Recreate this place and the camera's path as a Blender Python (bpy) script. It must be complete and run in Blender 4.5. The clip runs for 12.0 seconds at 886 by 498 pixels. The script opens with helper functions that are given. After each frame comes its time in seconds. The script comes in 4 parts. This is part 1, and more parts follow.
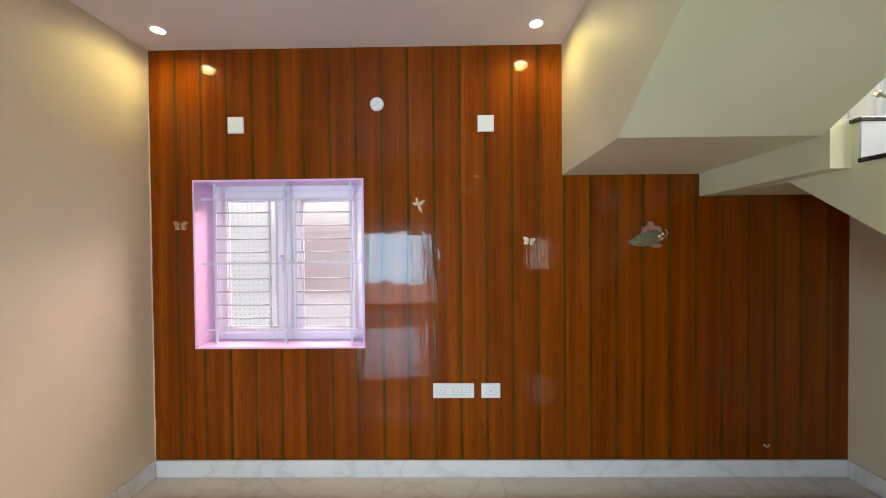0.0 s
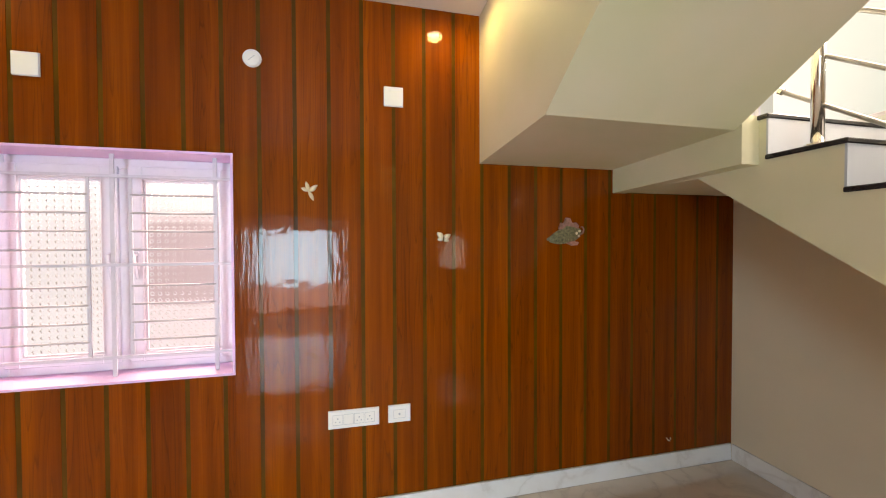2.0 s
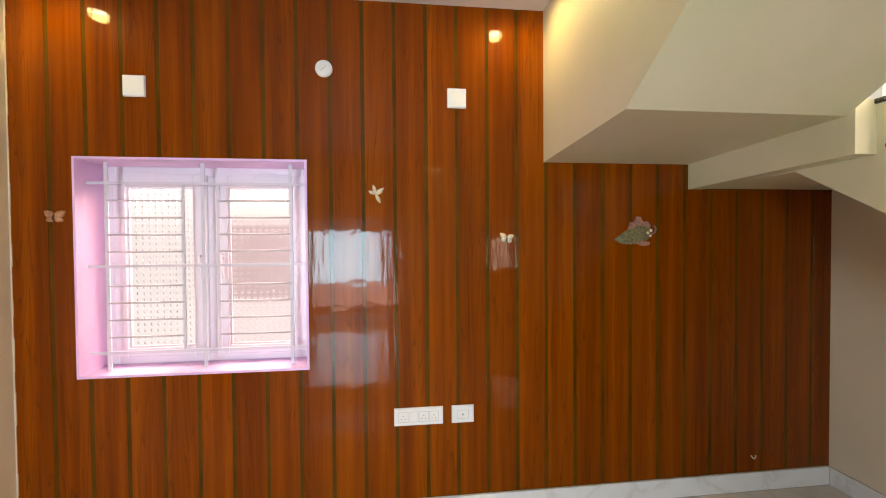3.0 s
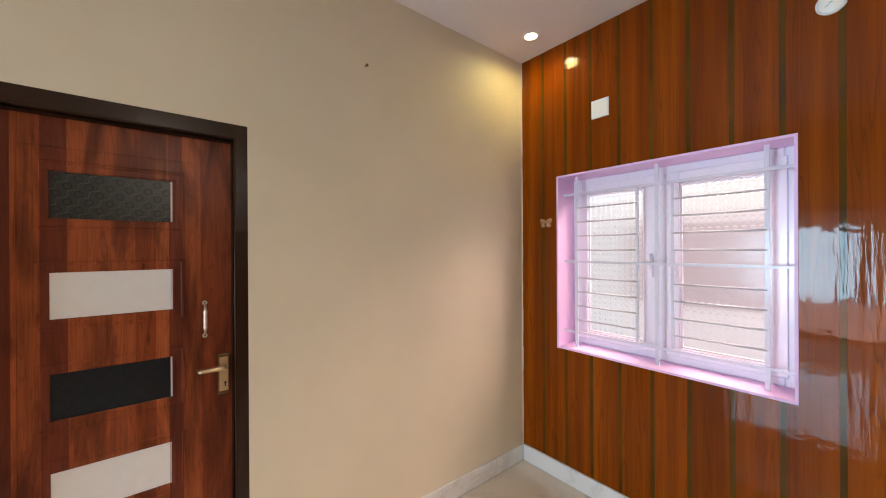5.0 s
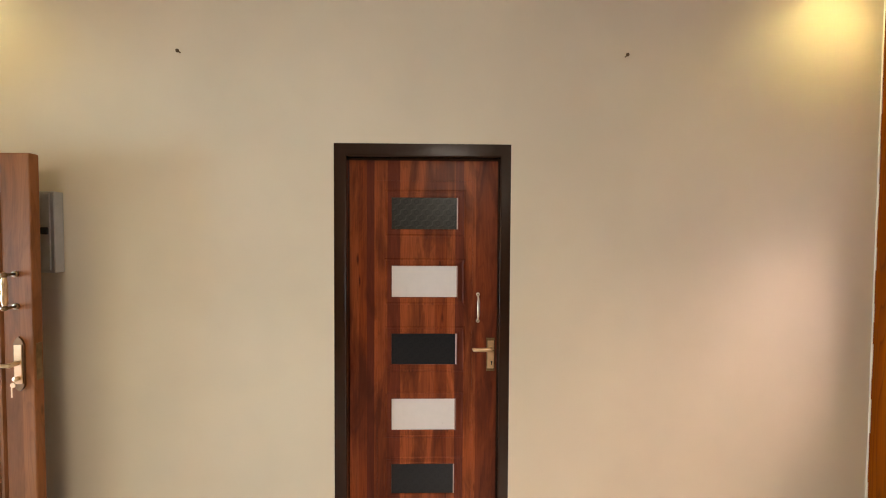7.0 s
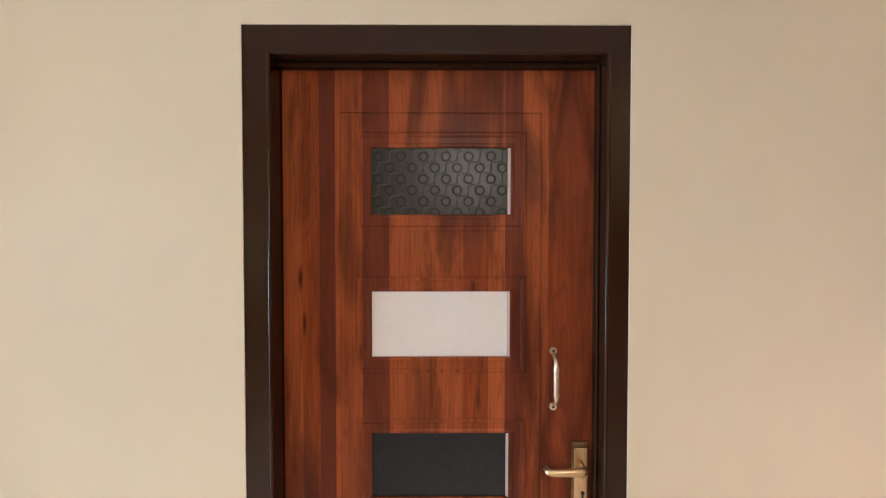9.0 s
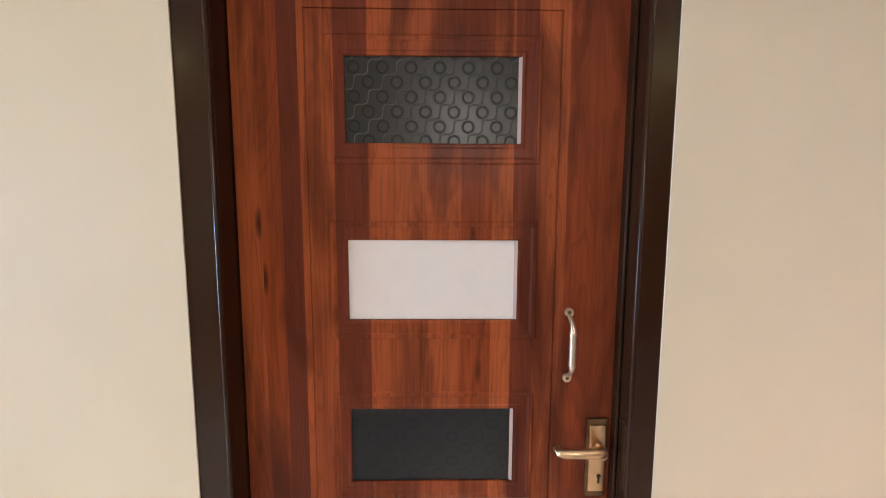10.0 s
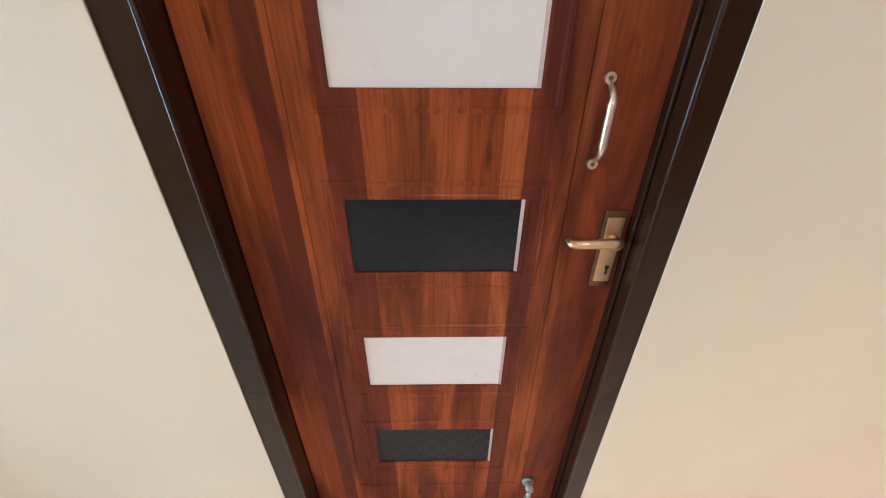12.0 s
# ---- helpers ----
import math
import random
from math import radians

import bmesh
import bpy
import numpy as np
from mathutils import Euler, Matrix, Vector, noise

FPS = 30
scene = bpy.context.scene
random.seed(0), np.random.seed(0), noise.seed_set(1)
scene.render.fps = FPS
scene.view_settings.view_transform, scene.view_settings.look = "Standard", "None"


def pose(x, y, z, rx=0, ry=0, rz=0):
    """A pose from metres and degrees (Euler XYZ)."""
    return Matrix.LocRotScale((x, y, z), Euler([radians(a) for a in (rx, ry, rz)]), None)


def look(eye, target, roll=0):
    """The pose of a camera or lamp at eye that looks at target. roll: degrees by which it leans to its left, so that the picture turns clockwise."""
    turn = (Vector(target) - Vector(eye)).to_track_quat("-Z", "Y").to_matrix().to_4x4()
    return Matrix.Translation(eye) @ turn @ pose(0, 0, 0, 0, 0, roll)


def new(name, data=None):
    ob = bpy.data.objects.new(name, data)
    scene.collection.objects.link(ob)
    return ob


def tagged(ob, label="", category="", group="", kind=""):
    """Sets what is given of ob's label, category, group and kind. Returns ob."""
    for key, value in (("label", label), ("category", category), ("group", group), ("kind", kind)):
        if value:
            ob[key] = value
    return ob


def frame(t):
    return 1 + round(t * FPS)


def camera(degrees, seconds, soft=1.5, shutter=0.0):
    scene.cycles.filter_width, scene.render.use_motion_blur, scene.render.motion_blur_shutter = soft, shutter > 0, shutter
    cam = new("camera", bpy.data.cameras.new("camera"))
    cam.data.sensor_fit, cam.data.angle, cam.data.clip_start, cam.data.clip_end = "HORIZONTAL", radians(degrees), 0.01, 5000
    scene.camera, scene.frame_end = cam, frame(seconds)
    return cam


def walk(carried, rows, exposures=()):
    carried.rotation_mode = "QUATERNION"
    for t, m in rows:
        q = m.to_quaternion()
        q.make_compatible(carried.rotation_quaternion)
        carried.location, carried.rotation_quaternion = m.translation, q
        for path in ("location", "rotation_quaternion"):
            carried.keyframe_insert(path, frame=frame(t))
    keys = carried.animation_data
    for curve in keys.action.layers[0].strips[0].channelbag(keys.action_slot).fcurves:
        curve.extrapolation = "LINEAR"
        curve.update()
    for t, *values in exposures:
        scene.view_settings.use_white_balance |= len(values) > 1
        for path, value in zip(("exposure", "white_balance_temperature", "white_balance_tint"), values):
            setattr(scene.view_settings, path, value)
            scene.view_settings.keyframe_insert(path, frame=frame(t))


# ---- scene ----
cam = camera(101.9, 12.0, 1.05)

# ---- camera ----
PATH = [
    (0, (0.238, -0.27, 1.609), (0.212, 1.73, 1.58), -0.5),
    (0.5, (0.252, -0.221, 1.607), (0.318, 1.778, 1.578), -0.4),
    (1, (0.252, -0.13, 1.602), (0.465, 1.859, 1.57), -0.3),
    (1.5, (0.295, 0.02, 1.59), (0.67, 1.984, 1.552), -0.2),
    (2, (0.323, 0.106, 1.589), (0.761, 2.057, 1.555), -0.2),
    (2.5, (0.28, 0.128, 1.596), (0.69, 2.085, 1.564), -0.1),
    (2.7, (0.254, 0.129, 1.599), (0.601, 2.099, 1.565), -0.2),
    (4.3, (-0.044, 0.065, 1.568), (-0.889, 1.877, 1.565), -0.5),
    (4.5, (-0.075, 0.034, 1.57), (-1.126, 1.736, 1.565), -0.5),
    (5, (-0.092, 0.041, 1.575), (-1.649, 1.296, 1.572), -0.3),
    (5.5, (-0.035, 0.029, 1.588), (-1.939, 0.641, 1.573), -0.2),
    (6, (0.034, 0.027, 1.62), (-1.964, 0.102, 1.583), 0.3),
    (6.5, (0.028, 0.022, 1.628), (-1.971, 0.044, 1.587), 0.2),
    (7, (-0.05, -0.004, 1.635), (-2.049, 0.029, 1.581), 0.3),
    (7.2, (-0.133, -0.029, 1.628), (-2.131, 0.008, 1.574), 0.2),
    (8.8, (-0.943, -0.068, 1.615), (-2.942, -0.042, 1.575), -0.1),
    (9, (-1.009, -0.065, 1.619), (-3.008, -0.057, 1.58), 0.0),
    (9.5, (-1.115, -0.058, 1.599), (-3.115, -0.04, 1.577), 0.1),
    (10, (-1.173, -0.057, 1.548), (-3.164, -0.03, 1.361), 0.2),
    (10.5, (-1.197, -0.061, 1.511), (-3.148, -0.035, 1.072), 0.3),
    (11, (-1.219, -0.063, 1.467), (-3.117, -0.043, 0.837), 0.2),
    (11.5, (-1.24, -0.062, 1.429), (-3.065, -0.045, 0.611), 0.2),
    (12, (-1.261, -0.064, 1.399), (-2.999, -0.034, 0.41), 0.3),
]
walk(cam, [(t, look(e, g, r)) for t, e, g, r in PATH],
     [(0.0, 0.12, 7450, 13), (1.0, 0.20, 7900, 17), (2.7, 0.35, 9100, 21), (4.3, 0.06, 7550, 14), (5.5, 0.10, 8250, 16), (6.0, 0.26, 8700, 15), (6.5, 0.35, 8050, 15), (7.2, 0.37, 7950, 15),
      (8.8, 0.62, 7550, 17), (10, 0.72, 7050, 16), (12, 0.70, 6700, 13)])

# ---- world and light ----
world = bpy.data.worlds.new("world")
scene.world = world
world.use_nodes = True
wn = world.node_tree
sky = wn.nodes.new("ShaderNodeTexSky")
sky.sky_type = 'NISHITA'
sky.sun_disc = False
sky.sun_elevation = radians(52)
sky.sun_rotation = radians(256)
wn.links.new(sky.outputs[0], wn.nodes["Background"].inputs[0])
wn.nodes["Background"].inputs[1].default_value = 0.12

sun = new("sun", bpy.data.lights.new("sun", 'SUN'))
sun.data.energy, sun.data.angle, sun.data.color = 4.6, radians(0.5), (1, 0.95, 0.86)
sun.matrix_world = look((-6, -1.5, 8), (0, 0, 0))


def area_lamp(name, m, w, h, power, color, spread=180):
    l = bpy.data.lights.new(name, 'AREA')
    l.shape, l.size, l.size_y, l.energy, l.color = 'RECTANGLE', w, h, power, color
    l.spread = radians(spread)
    ob = new(name, l)
    ob.matrix_world = m
    return ob


# daylight over the porch parapet, in the stairwell window and in the small south window
area_lamp("porch_daylight", look((-1.53, -4.82, 1.26), (-1.53, 0, 1.26)), 2.26, 1.28, 222, (0.38, 0.70, 1.0), 150)
# added lamp before the parapet, in place of light thrown back by the yard
area_lamp("yard_bounce_lamp", look((-1.20, -4.80, 0.32), (-1.20, 0, 0.32)), 2.90, 0.56, 26, (0.95, 0.70, 0.78), 150)
area_lamp("stair_daylight", look((2.99, 0.79, 3.09), (0, 0.79, 3.09)), 1.64, 1.08, 78, (1.0, 0.98, 0.95))
area_lamp("south_daylight", look((2.10, -2.74, 1.40), (2.10, 0, 1.40)), 0.15, 0.60, 3.5, (0.98, 1.0, 0.97))

area_lamp("window_daylight", look((-0.75, 3.05, 2.32), (-1.80, 1.25, 1.30)), 1.10, 0.36, 34, (1.0, 0.80, 0.80))

# ---- materials ----


def material(name):
    m = bpy.data.materials.new(name)
    m.use_nodes = True
    return m, m.node_tree.nodes, m.node_tree.links, m.node_tree.nodes["Principled BSDF"]


def coords(n, l, scale, kind="Object"):
    tc, mp = n.new("ShaderNodeTexCoord"), n.new("ShaderNodeMapping")
    mp.inputs["Scale"].default_value = scale
    l.new(tc.outputs[kind], mp.inputs[0])
    return mp.outputs[0]


def world_coords(n, l, scale):
    g, mp = n.new("ShaderNodeNewGeometry"), n.new("ShaderNodeMapping")
    mp.inputs["Scale"].default_value = scale
    l.new(g.outputs["Position"], mp.inputs[0])
    return mp.outputs[0]


def noise_tex(n, l, vec, scale, detail=4, rough=0.55, dist=0.0):
    t = n.new("ShaderNodeTexNoise")
    t.inputs["Scale"].default_value, t.inputs["Detail"].default_value = scale, detail
    t.inputs["Roughness"].default_value, t.inputs["Distortion"].default_value = rough, dist
    l.new(vec, t.inputs["Vector"])
    return t.outputs["Fac"]


def ramp(n, l, fac, stops, kind="LINEAR"):
    r = n.new("ShaderNodeValToRGB")
    e = r.color_ramp.elements
    r.color_ramp.interpolation = kind
    while len(e) < len(stops):
        e.new(0.5)
    for k, (p, c) in zip(e, stops):
        k.position, k.color = p, (*c, 1)
    l.new(fac, r.inputs[0])
    return r.outputs[0]


def mix(n, l, fac, a, b, mode='MIX'):
    m = n.new("ShaderNodeMix")
    m.data_type, m.blend_type = 'RGBA', mode
    for sock, v in ((m.inputs["Factor"], fac), (m.inputs["A"], a), (m.inputs["B"], b)):
        if isinstance(v, (int, float)):
            sock.default_value = v
        elif isinstance(v, tuple):
            sock.default_value = (*v, 1)
        else:
            l.new(v, sock)
    return m.outputs["Result"]


def math_node(n, l, op, a, b=0.0):
    m = n.new("ShaderNodeMath")
    m.operation = op
    for sock, v in zip(m.inputs, (a, b)):
        if isinstance(v, (int, float)):
            sock.default_value = v
        else:
            l.new(v, sock)
    return m.outputs[0]


def bump(n, l, b, height, strength, distance):
    k = n.new("ShaderNodeBump")
    k.inputs["Strength"].default_value, k.inputs["Distance"].default_value = strength, distance
    l.new(height, k.inputs["Height"])
    l.new(k.outputs[0], b.inputs["Normal"])


def plaster(name, color, var=0.06, rough=0.55, second=None):
    m, n, l, b = material(name)
    v = world_coords(n, l, (1, 1, 1))
    big = noise_tex(n, l, v, 1.3, 3)
    fine = noise_tex(n, l, v, 90, 5, 0.6)
    lo = second or tuple(c * (1 - var) for c in color)
    hi = tuple(min(1, c * (1 + var)) for c in color)
    l.new(ramp(n, l, big, [(0.35, lo), (0.65, hi)]), b.inputs["Base Color"])
    b.inputs["Roughness"].default_value = rough
    roller = noise_tex(n, l, v, 420, 3, 0.5)
    bump(n, l, b, math_node(n, l, 'ADD', fine, roller), 0.12, 0.002)
    return m


def plain(name, color, rough=0.4, metal=0.0, var=0.05, coat=0.0, scale=30, spec=0.5):
    m, n, l, b = material(name)
    v = coords(n, l, (1, 1, 1))
    f = noise_tex(n, l, v, scale, 4)
    l.new(ramp(n, l, f, [(0.3, tuple(c * (1 - var) for c in color)), (0.7, tuple(min(1, c * (1 + var)) for c in color))]), b.inputs["Base Color"])
    l.new(math_node(n, l, 'ADD', math_node(n, l, 'MULTIPLY', f, 0.12), rough - 0.06), b.inputs["Roughness"])
    b.inputs["Metallic"].default_value = metal
    b.inputs["Specular IOR Level"].default_value = spec
    b.inputs["Coat Weight"].default_value = coat
    b.inputs["Coat Roughness"].default_value = 0.08
    return m


def varnish(n, l, b):
    """A thick brushed varnish that runs over boards and joints, with a slightly wavy gloss."""
    b.inputs["Roughness"].default_value = 0.42
    b.inputs["Specular IOR Level"].default_value = 0.03
    b.inputs["Coat Weight"].default_value = 0.42
    b.inputs["Coat IOR"].default_value = 1.5
    smear = noise_tex(n, l, world_coords(n, l, (1, 1, 1)), 3.0, 3)
    l.new(ramp(n, l, smear, [(0.3, (0.02, 0.02, 0.02)), (0.7, (0.06, 0.06, 0.06))]), b.inputs["Coat Roughness"])
    wob = noise_tex(n, l, world_coords(n, l, (34, 1, 3.2)), 1.0, 4, 0.55)
    swell = noise_tex(n, l, world_coords(n, l, (9, 1, 7)), 1.0, 2, 0.5, 0.6)
    k = n.new("ShaderNodeBump")
    k.inputs["Strength"].default_value, k.inputs["Distance"].default_value = 0.17, 0.006
    l.new(math_node(n, l, 'ADD', wob, math_node(n, l, 'MULTIPLY', swell, 0.9)), k.inputs["Height"])
    l.new(k.outputs[0], b.inputs["Coat Normal"])


def joint_stain(name):
    """Olive-brown stain in the joints under the same varnish, patchy along its length."""
    m, n, l, b = material(name)
    patch = noise_tex(n, l, world_coords(n, l, (6, 1, 2.2)), 1.0, 4, 0.6)
    l.new(ramp(n, l, patch, [(0.3, (0.058, 0.023, 0.001)), (0.7, (0.125, 0.055, 0.003))]), b.inputs["Base Color"])
    varnish(n, l, b)
    return m


def plank_wood(name):
    """Varnished orange-brown boards with cathedral grain and a slightly wavy gloss."""
    m, n, l, b = material(name)
    info = n.new("ShaderNodeObjectInfo")
    rnd = info.outputs["Random"]
    g, mp = n.new("ShaderNodeNewGeometry"), n.new("ShaderNodeMapping")
    l.new(g.outputs["Position"], mp.inputs[0])
    off = n.new("ShaderNodeCombineXYZ")
    l.new(math_node(n, l, 'MULTIPLY', rnd, 37.0), off.inputs[0])
    l.new(math_node(n, l, 'MULTIPLY', rnd, 53.0), off.inputs[2])
    l.new(off.outputs[0], mp.inputs["Location"])
    pos = mp.outputs[0]

    def scaled(s):
        k = n.new("ShaderNodeMapping")
        k.inputs["Scale"].default_value = s
        l.new(pos, k.inputs[0])
        return k.outputs[0]
    swirl = noise_tex(n, l, scaled((14, 1, 0.55)), 1.0, 2, 0.4, 0.2)
    rings = math_node(n, l, 'FRACT', math_node(n, l, 'MULTIPLY', swirl, 13.0))
    line = ramp(n, l, rings, [(0.0, (1, 1, 1)), (0.10, (0.35, 0.35, 0.35)), (0.45, (0, 0, 0)), (0.93, (0, 0, 0)), (1.0, (1, 1, 1))])
    patch = ramp(n, l, noise_tex(n, l, scaled((5, 1, 0.7)), 1.0, 2), [(0.34, (0, 0, 0)), (0.56, (1, 1, 1))])
    fine = noise_tex(n, l, scaled((160, 1, 2.4)), 1.0, 4, 0.6)
    broad = noise_tex(n, l, scaled((16, 1, 0.45)), 1.0, 3, 0.5)
    base = ramp(n, l, broad, [(0.28, (0.172, 0.029, 0.0005)), (0.52, (0.280, 0.054, 0.0007)), (0.74, (0.37, 0.081, 0.0009))])
    base = mix(n, l, math_node(n, l, 'MULTIPLY', fine, 0.6), base, (0.100, 0.016, 0.001))
    dark = math_node(n, l, 'MULTIPLY', math_node(n, l, 'MULTIPLY', line, patch), 0.5)
    base = mix(n, l, dark, base, (0.070, 0.013, 0.002))
    tone = ramp(n, l, rnd, [(0.0, (0.84, 0.80, 0.76)), (1.0, (1.12, 1.14, 1.1))])
    base = mix(n, l, 1.0, base, tone, 'MULTIPLY')
    l.new(base, b.inputs["Base Color"])
    varnish(n, l, b)
    k2 = n.new("ShaderNodeBump")
    k2.inputs["Strength"].default_value, k2.inputs["Distance"].default_value = 0.25, 0.001
    l.new(fine, k2.inputs["Height"])
    l.new(k2.outputs[0], b.inputs["Normal"])
    return m


def strip_wood(name, colors, per_metre=20.0, gloss=0.46, coat=0.0, grain=0.55):
    """Laminate of narrow vertical strips of many tones, across y, each with its own grain along z."""
    m, n, l, b = material(name)
    wob = noise_tex(n, l, world_coords(n, l, (5, 5, 0.7)), 1.0, 2, 0.5)
    sep = n.new("ShaderNodeSeparateXYZ")
    l.new(world_coords(n, l, (1, 1, 1)), sep.inputs[0])
    w = math_node(n, l, 'ADD', sep.outputs[1], math_node(n, l, 'MULTIPLY', wob, 0.010))
    vor = n.new("ShaderNodeTexVoronoi")
    vor.voronoi_dimensions = '1D'
    vor.inputs["Scale"].default_value = per_metre
    l.new(math_node(n, l, 'ADD', w, 11.3), vor.inputs["W"])
    sepc = n.new("ShaderNodeSeparateColor")
    l.new(vor.outputs["Color"], sepc.inputs[0])
    k = len(colors) - 1
    base = ramp(n, l, sepc.outputs[0], [(i / (k + 1), c) for i, c in enumerate(colors)], "CONSTANT")

    def strip_coords(scale):
        # the grain of each strip is taken from another stretch of the tree
        off, mp = n.new("ShaderNodeCombineXYZ"), n.new("ShaderNodeMapping")
        l.new(math_node(n, l, 'MULTIPLY', sepc.outputs[1], 9.0), off.inputs[1])
        l.new(math_node(n, l, 'MULTIPLY', sepc.outputs[2], 13.0), off.inputs[2])
        l.new(world_coords(n, l, (1, 1, 1)), mp.inputs[0])
        l.new(off.outputs[0], mp.inputs["Location"])
        sc = n.new("ShaderNodeMapping")
        sc.inputs["Scale"].default_value = scale
        l.new(mp.outputs[0], sc.inputs[0])
        return sc.outputs[0]

    drift = noise_tex(n, l, strip_coords((8, 8, 1.3)), 1.0, 3, 0.55)
    base = mix(n, l, ramp(n, l, drift, [(0.36, (0.5, 0.5, 0.5)), (0.52, (0, 0, 0))]), base, colors[0])
    # smoky figure that runs over the strips
    smoke = noise_tex(n, l, world_coords(n, l, (11, 11, 1.9)), 1.0, 4, 0.55, 0.9)
    base = mix(n, l, ramp(n, l, smoke, [(0.47, (0, 0, 0)), (0.57, (0.50, 0.50, 0.50)), (0.68, (0.88, 0.88, 0.88))]), base, tuple(c * 0.55 for c in colors[0]))
    streak = noise_tex(n, l, strip_coords((48, 48, 1.4)), 1.0, 4, 0.62, 0.4)
    base = mix(n, l, ramp(n, l, streak, [(0.46, (0, 0, 0)), (0.70, (0.32, 0.32, 0.32))]), base, tuple(c * 0.6 for c in colors[0]))
    cath = noise_tex(n, l, strip_coords((13, 13, 0.9)), 1.0, 2, 0.4, 0.5)
    ring = math_node(n, l, 'FRACT', math_node(n, l, 'MULTIPLY', cath, 18.0))
    dark = ramp(n, l, ring, [(0.0, (0.24, 0.24, 0.24)), (0.22, (0, 0, 0)), (0.88, (0, 0, 0)), (1.0, (0.24, 0.24, 0.24))])
    base = mix(n, l, dark, base, tuple(c * 0.4 for c in colors[0]))
    fine = noise_tex(n, l, strip_coords((210, 210, 6.0)), 1.0, 4, 0.65)
    base = mix(n, l, ramp(n, l, fine, [(0.46, (0, 0, 0)), (0.72, (grain, grain, grain))]), base, tuple(c * 0.45 for c in colors[0]))
    knots = n.new("ShaderNodeTexVoronoi")
    knots.inputs["Scale"].default_value = 1.0
    l.new(strip_coords((14, 14, 3.4)), knots.inputs["Vector"])
    base = mix(n, l, ramp(n, l, knots.outputs["Distance"], [(0.04, (0.85, 0.85, 0.85)), (0.13, (0, 0, 0))]), base, tuple(c * 0.3 for c in colors[0]))
    l.new(base, b.inputs["Base Color"])
    b.inputs["Roughness"].default_value = gloss
    b.inputs["Coat Weight"].default_value = coat
    b.inputs["Specular IOR Level"].default_value = 0.06
    b.inputs["Coat Roughness"].default_value = 0.25
    bump(n, l, b, fine, 0.15, 0.001)
    return m


def marble(name, base_c, vein_c, rough, vein=0.5, scale=1.0):
    m, n, l, b = material(name)
    info = n.new("ShaderNodeObjectInfo")
    g, mp = n.new("ShaderNodeNewGeometry"), n.new("ShaderNodeMapping")
    l.new(g.outputs["Position"], mp.inputs[0])
    off = n.new("ShaderNodeCombineXYZ")
    l.new(math_node(n, l, 'MULTIPLY', info.outputs["Random"], 19.0), off.inputs[0])
    l.new(off.outputs[0], mp.inputs["Location"])
    v = mp.outputs[0]
    a = noise_tex(n, l, v, 2.2 * scale, 5, 0.55, 0.5)
    d = math_node(n, l, 'ABSOLUTE', math_node(n, l, 'SUBTRACT', a, 0.5))
    veins = ramp(n, l, d, [(0.0, (vein, vein, vein)), (0.03, (vein * 0.25,) * 3), (0.09, (0, 0, 0))])
    cloud = noise_tex(n, l, v, 1.1 * scale, 4)
    base = ramp(n, l, cloud, [(0.3, tuple(c * 0.93 for c in base_c)), (0.7, base_c)])
    l.new(mix(n, l, veins, base, vein_c), b.inputs["Base Color"])
    b.inputs["Roughness"].default_value = rough
    b.inputs["IOR"].default_value = 1.75
    return m


CREAM = plaster("cream_wall_paint", (0.74, 0.645, 0.495), 0.04)
# second tone puts the soffit's greenish colour cast into the cream
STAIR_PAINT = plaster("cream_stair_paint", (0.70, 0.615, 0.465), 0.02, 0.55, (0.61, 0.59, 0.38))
CEILING = plaster("white_ceiling_paint", (0.80, 0.74, 0.72), 0.03)
RISER_PAINT = plaster("pale_blue_grey_riser_paint", (0.46, 0.50, 0.54), 0.04)
WELL_WHITE = plaster("white_stairwell_paint", (0.72, 0.75, 0.75), 0.03)
LILAC = plaster("lilac_reveal_paint", (0.80, 0.53, 0.80), 0.04, 0.45)
PLANK = plank_wood("varnished_board")
OLIVE = joint_stain("olive_joint")
SKIRT = marble("white_marble_skirting", (0.80, 0.80, 0.80), (0.42, 0.38, 0.35), 0.18, 0.32)
TILE = marble("polished_beige_floor_tile", (0.72, 0.63, 0.54), (0.33, 0.26, 0.21), 0.05, 0.28)
GROUT = plain("grey_grout", (0.40, 0.36, 0.32), 0.8)
DOOR_WOOD = strip_wood("red_brown_laminate", [(0.150, 0.033, 0.018), (0.31, 0.068, 0.024), (0.40, 0.096, 0.032), (0.185, 0.040, 0.020), (0.38, 0.089, 0.030), (0.26, 0.054, 0.020), (0.43, 0.106, 0.035), (0.29, 0.060, 0.019)], 18.0, 0.44, 0.12, 0.36)
TEAK = strip_wood("teak_door_wood", [(0.27, 0.096, 0.036), (0.31, 0.115, 0.044), (0.35, 0.128, 0.049)], 7.0, 0.42, 0.15, 0.2)
FRAME_BROWN = plain("dark_brown_enamel", (0.030, 0.012, 0.006), 0.20, 0, 0.05, 0.0, 8, 0.26)
WHITE_PANEL = plain("white_acrylic", (0.78, 0.74, 0.72), 0.3, 0, 0.02)
PANEL_EDGE = plain("pale_panel_edge", (0.44, 0.30, 0.26), 0.5)
UPVC = plain("white_upvc", (0.80, 0.78, 0.88), 0.3, 0, 0.02, 0.2)
# rods greyer than the flat bars, their backlit shade put into the colour
GRILLE = plain("white_steel_backlit", (0.56, 0.54, 0.60), 0.35, 0, 0.03, 0.2)
GRILLE_BAR = plain("white_enamelled_flat_bar", (0.68, 0.66, 0.76), 0.35, 0, 0.03, 0.2)
PLATE = plain("white_switch_plastic", (0.82, 0.82, 0.80), 0.3, 0, 0.01)
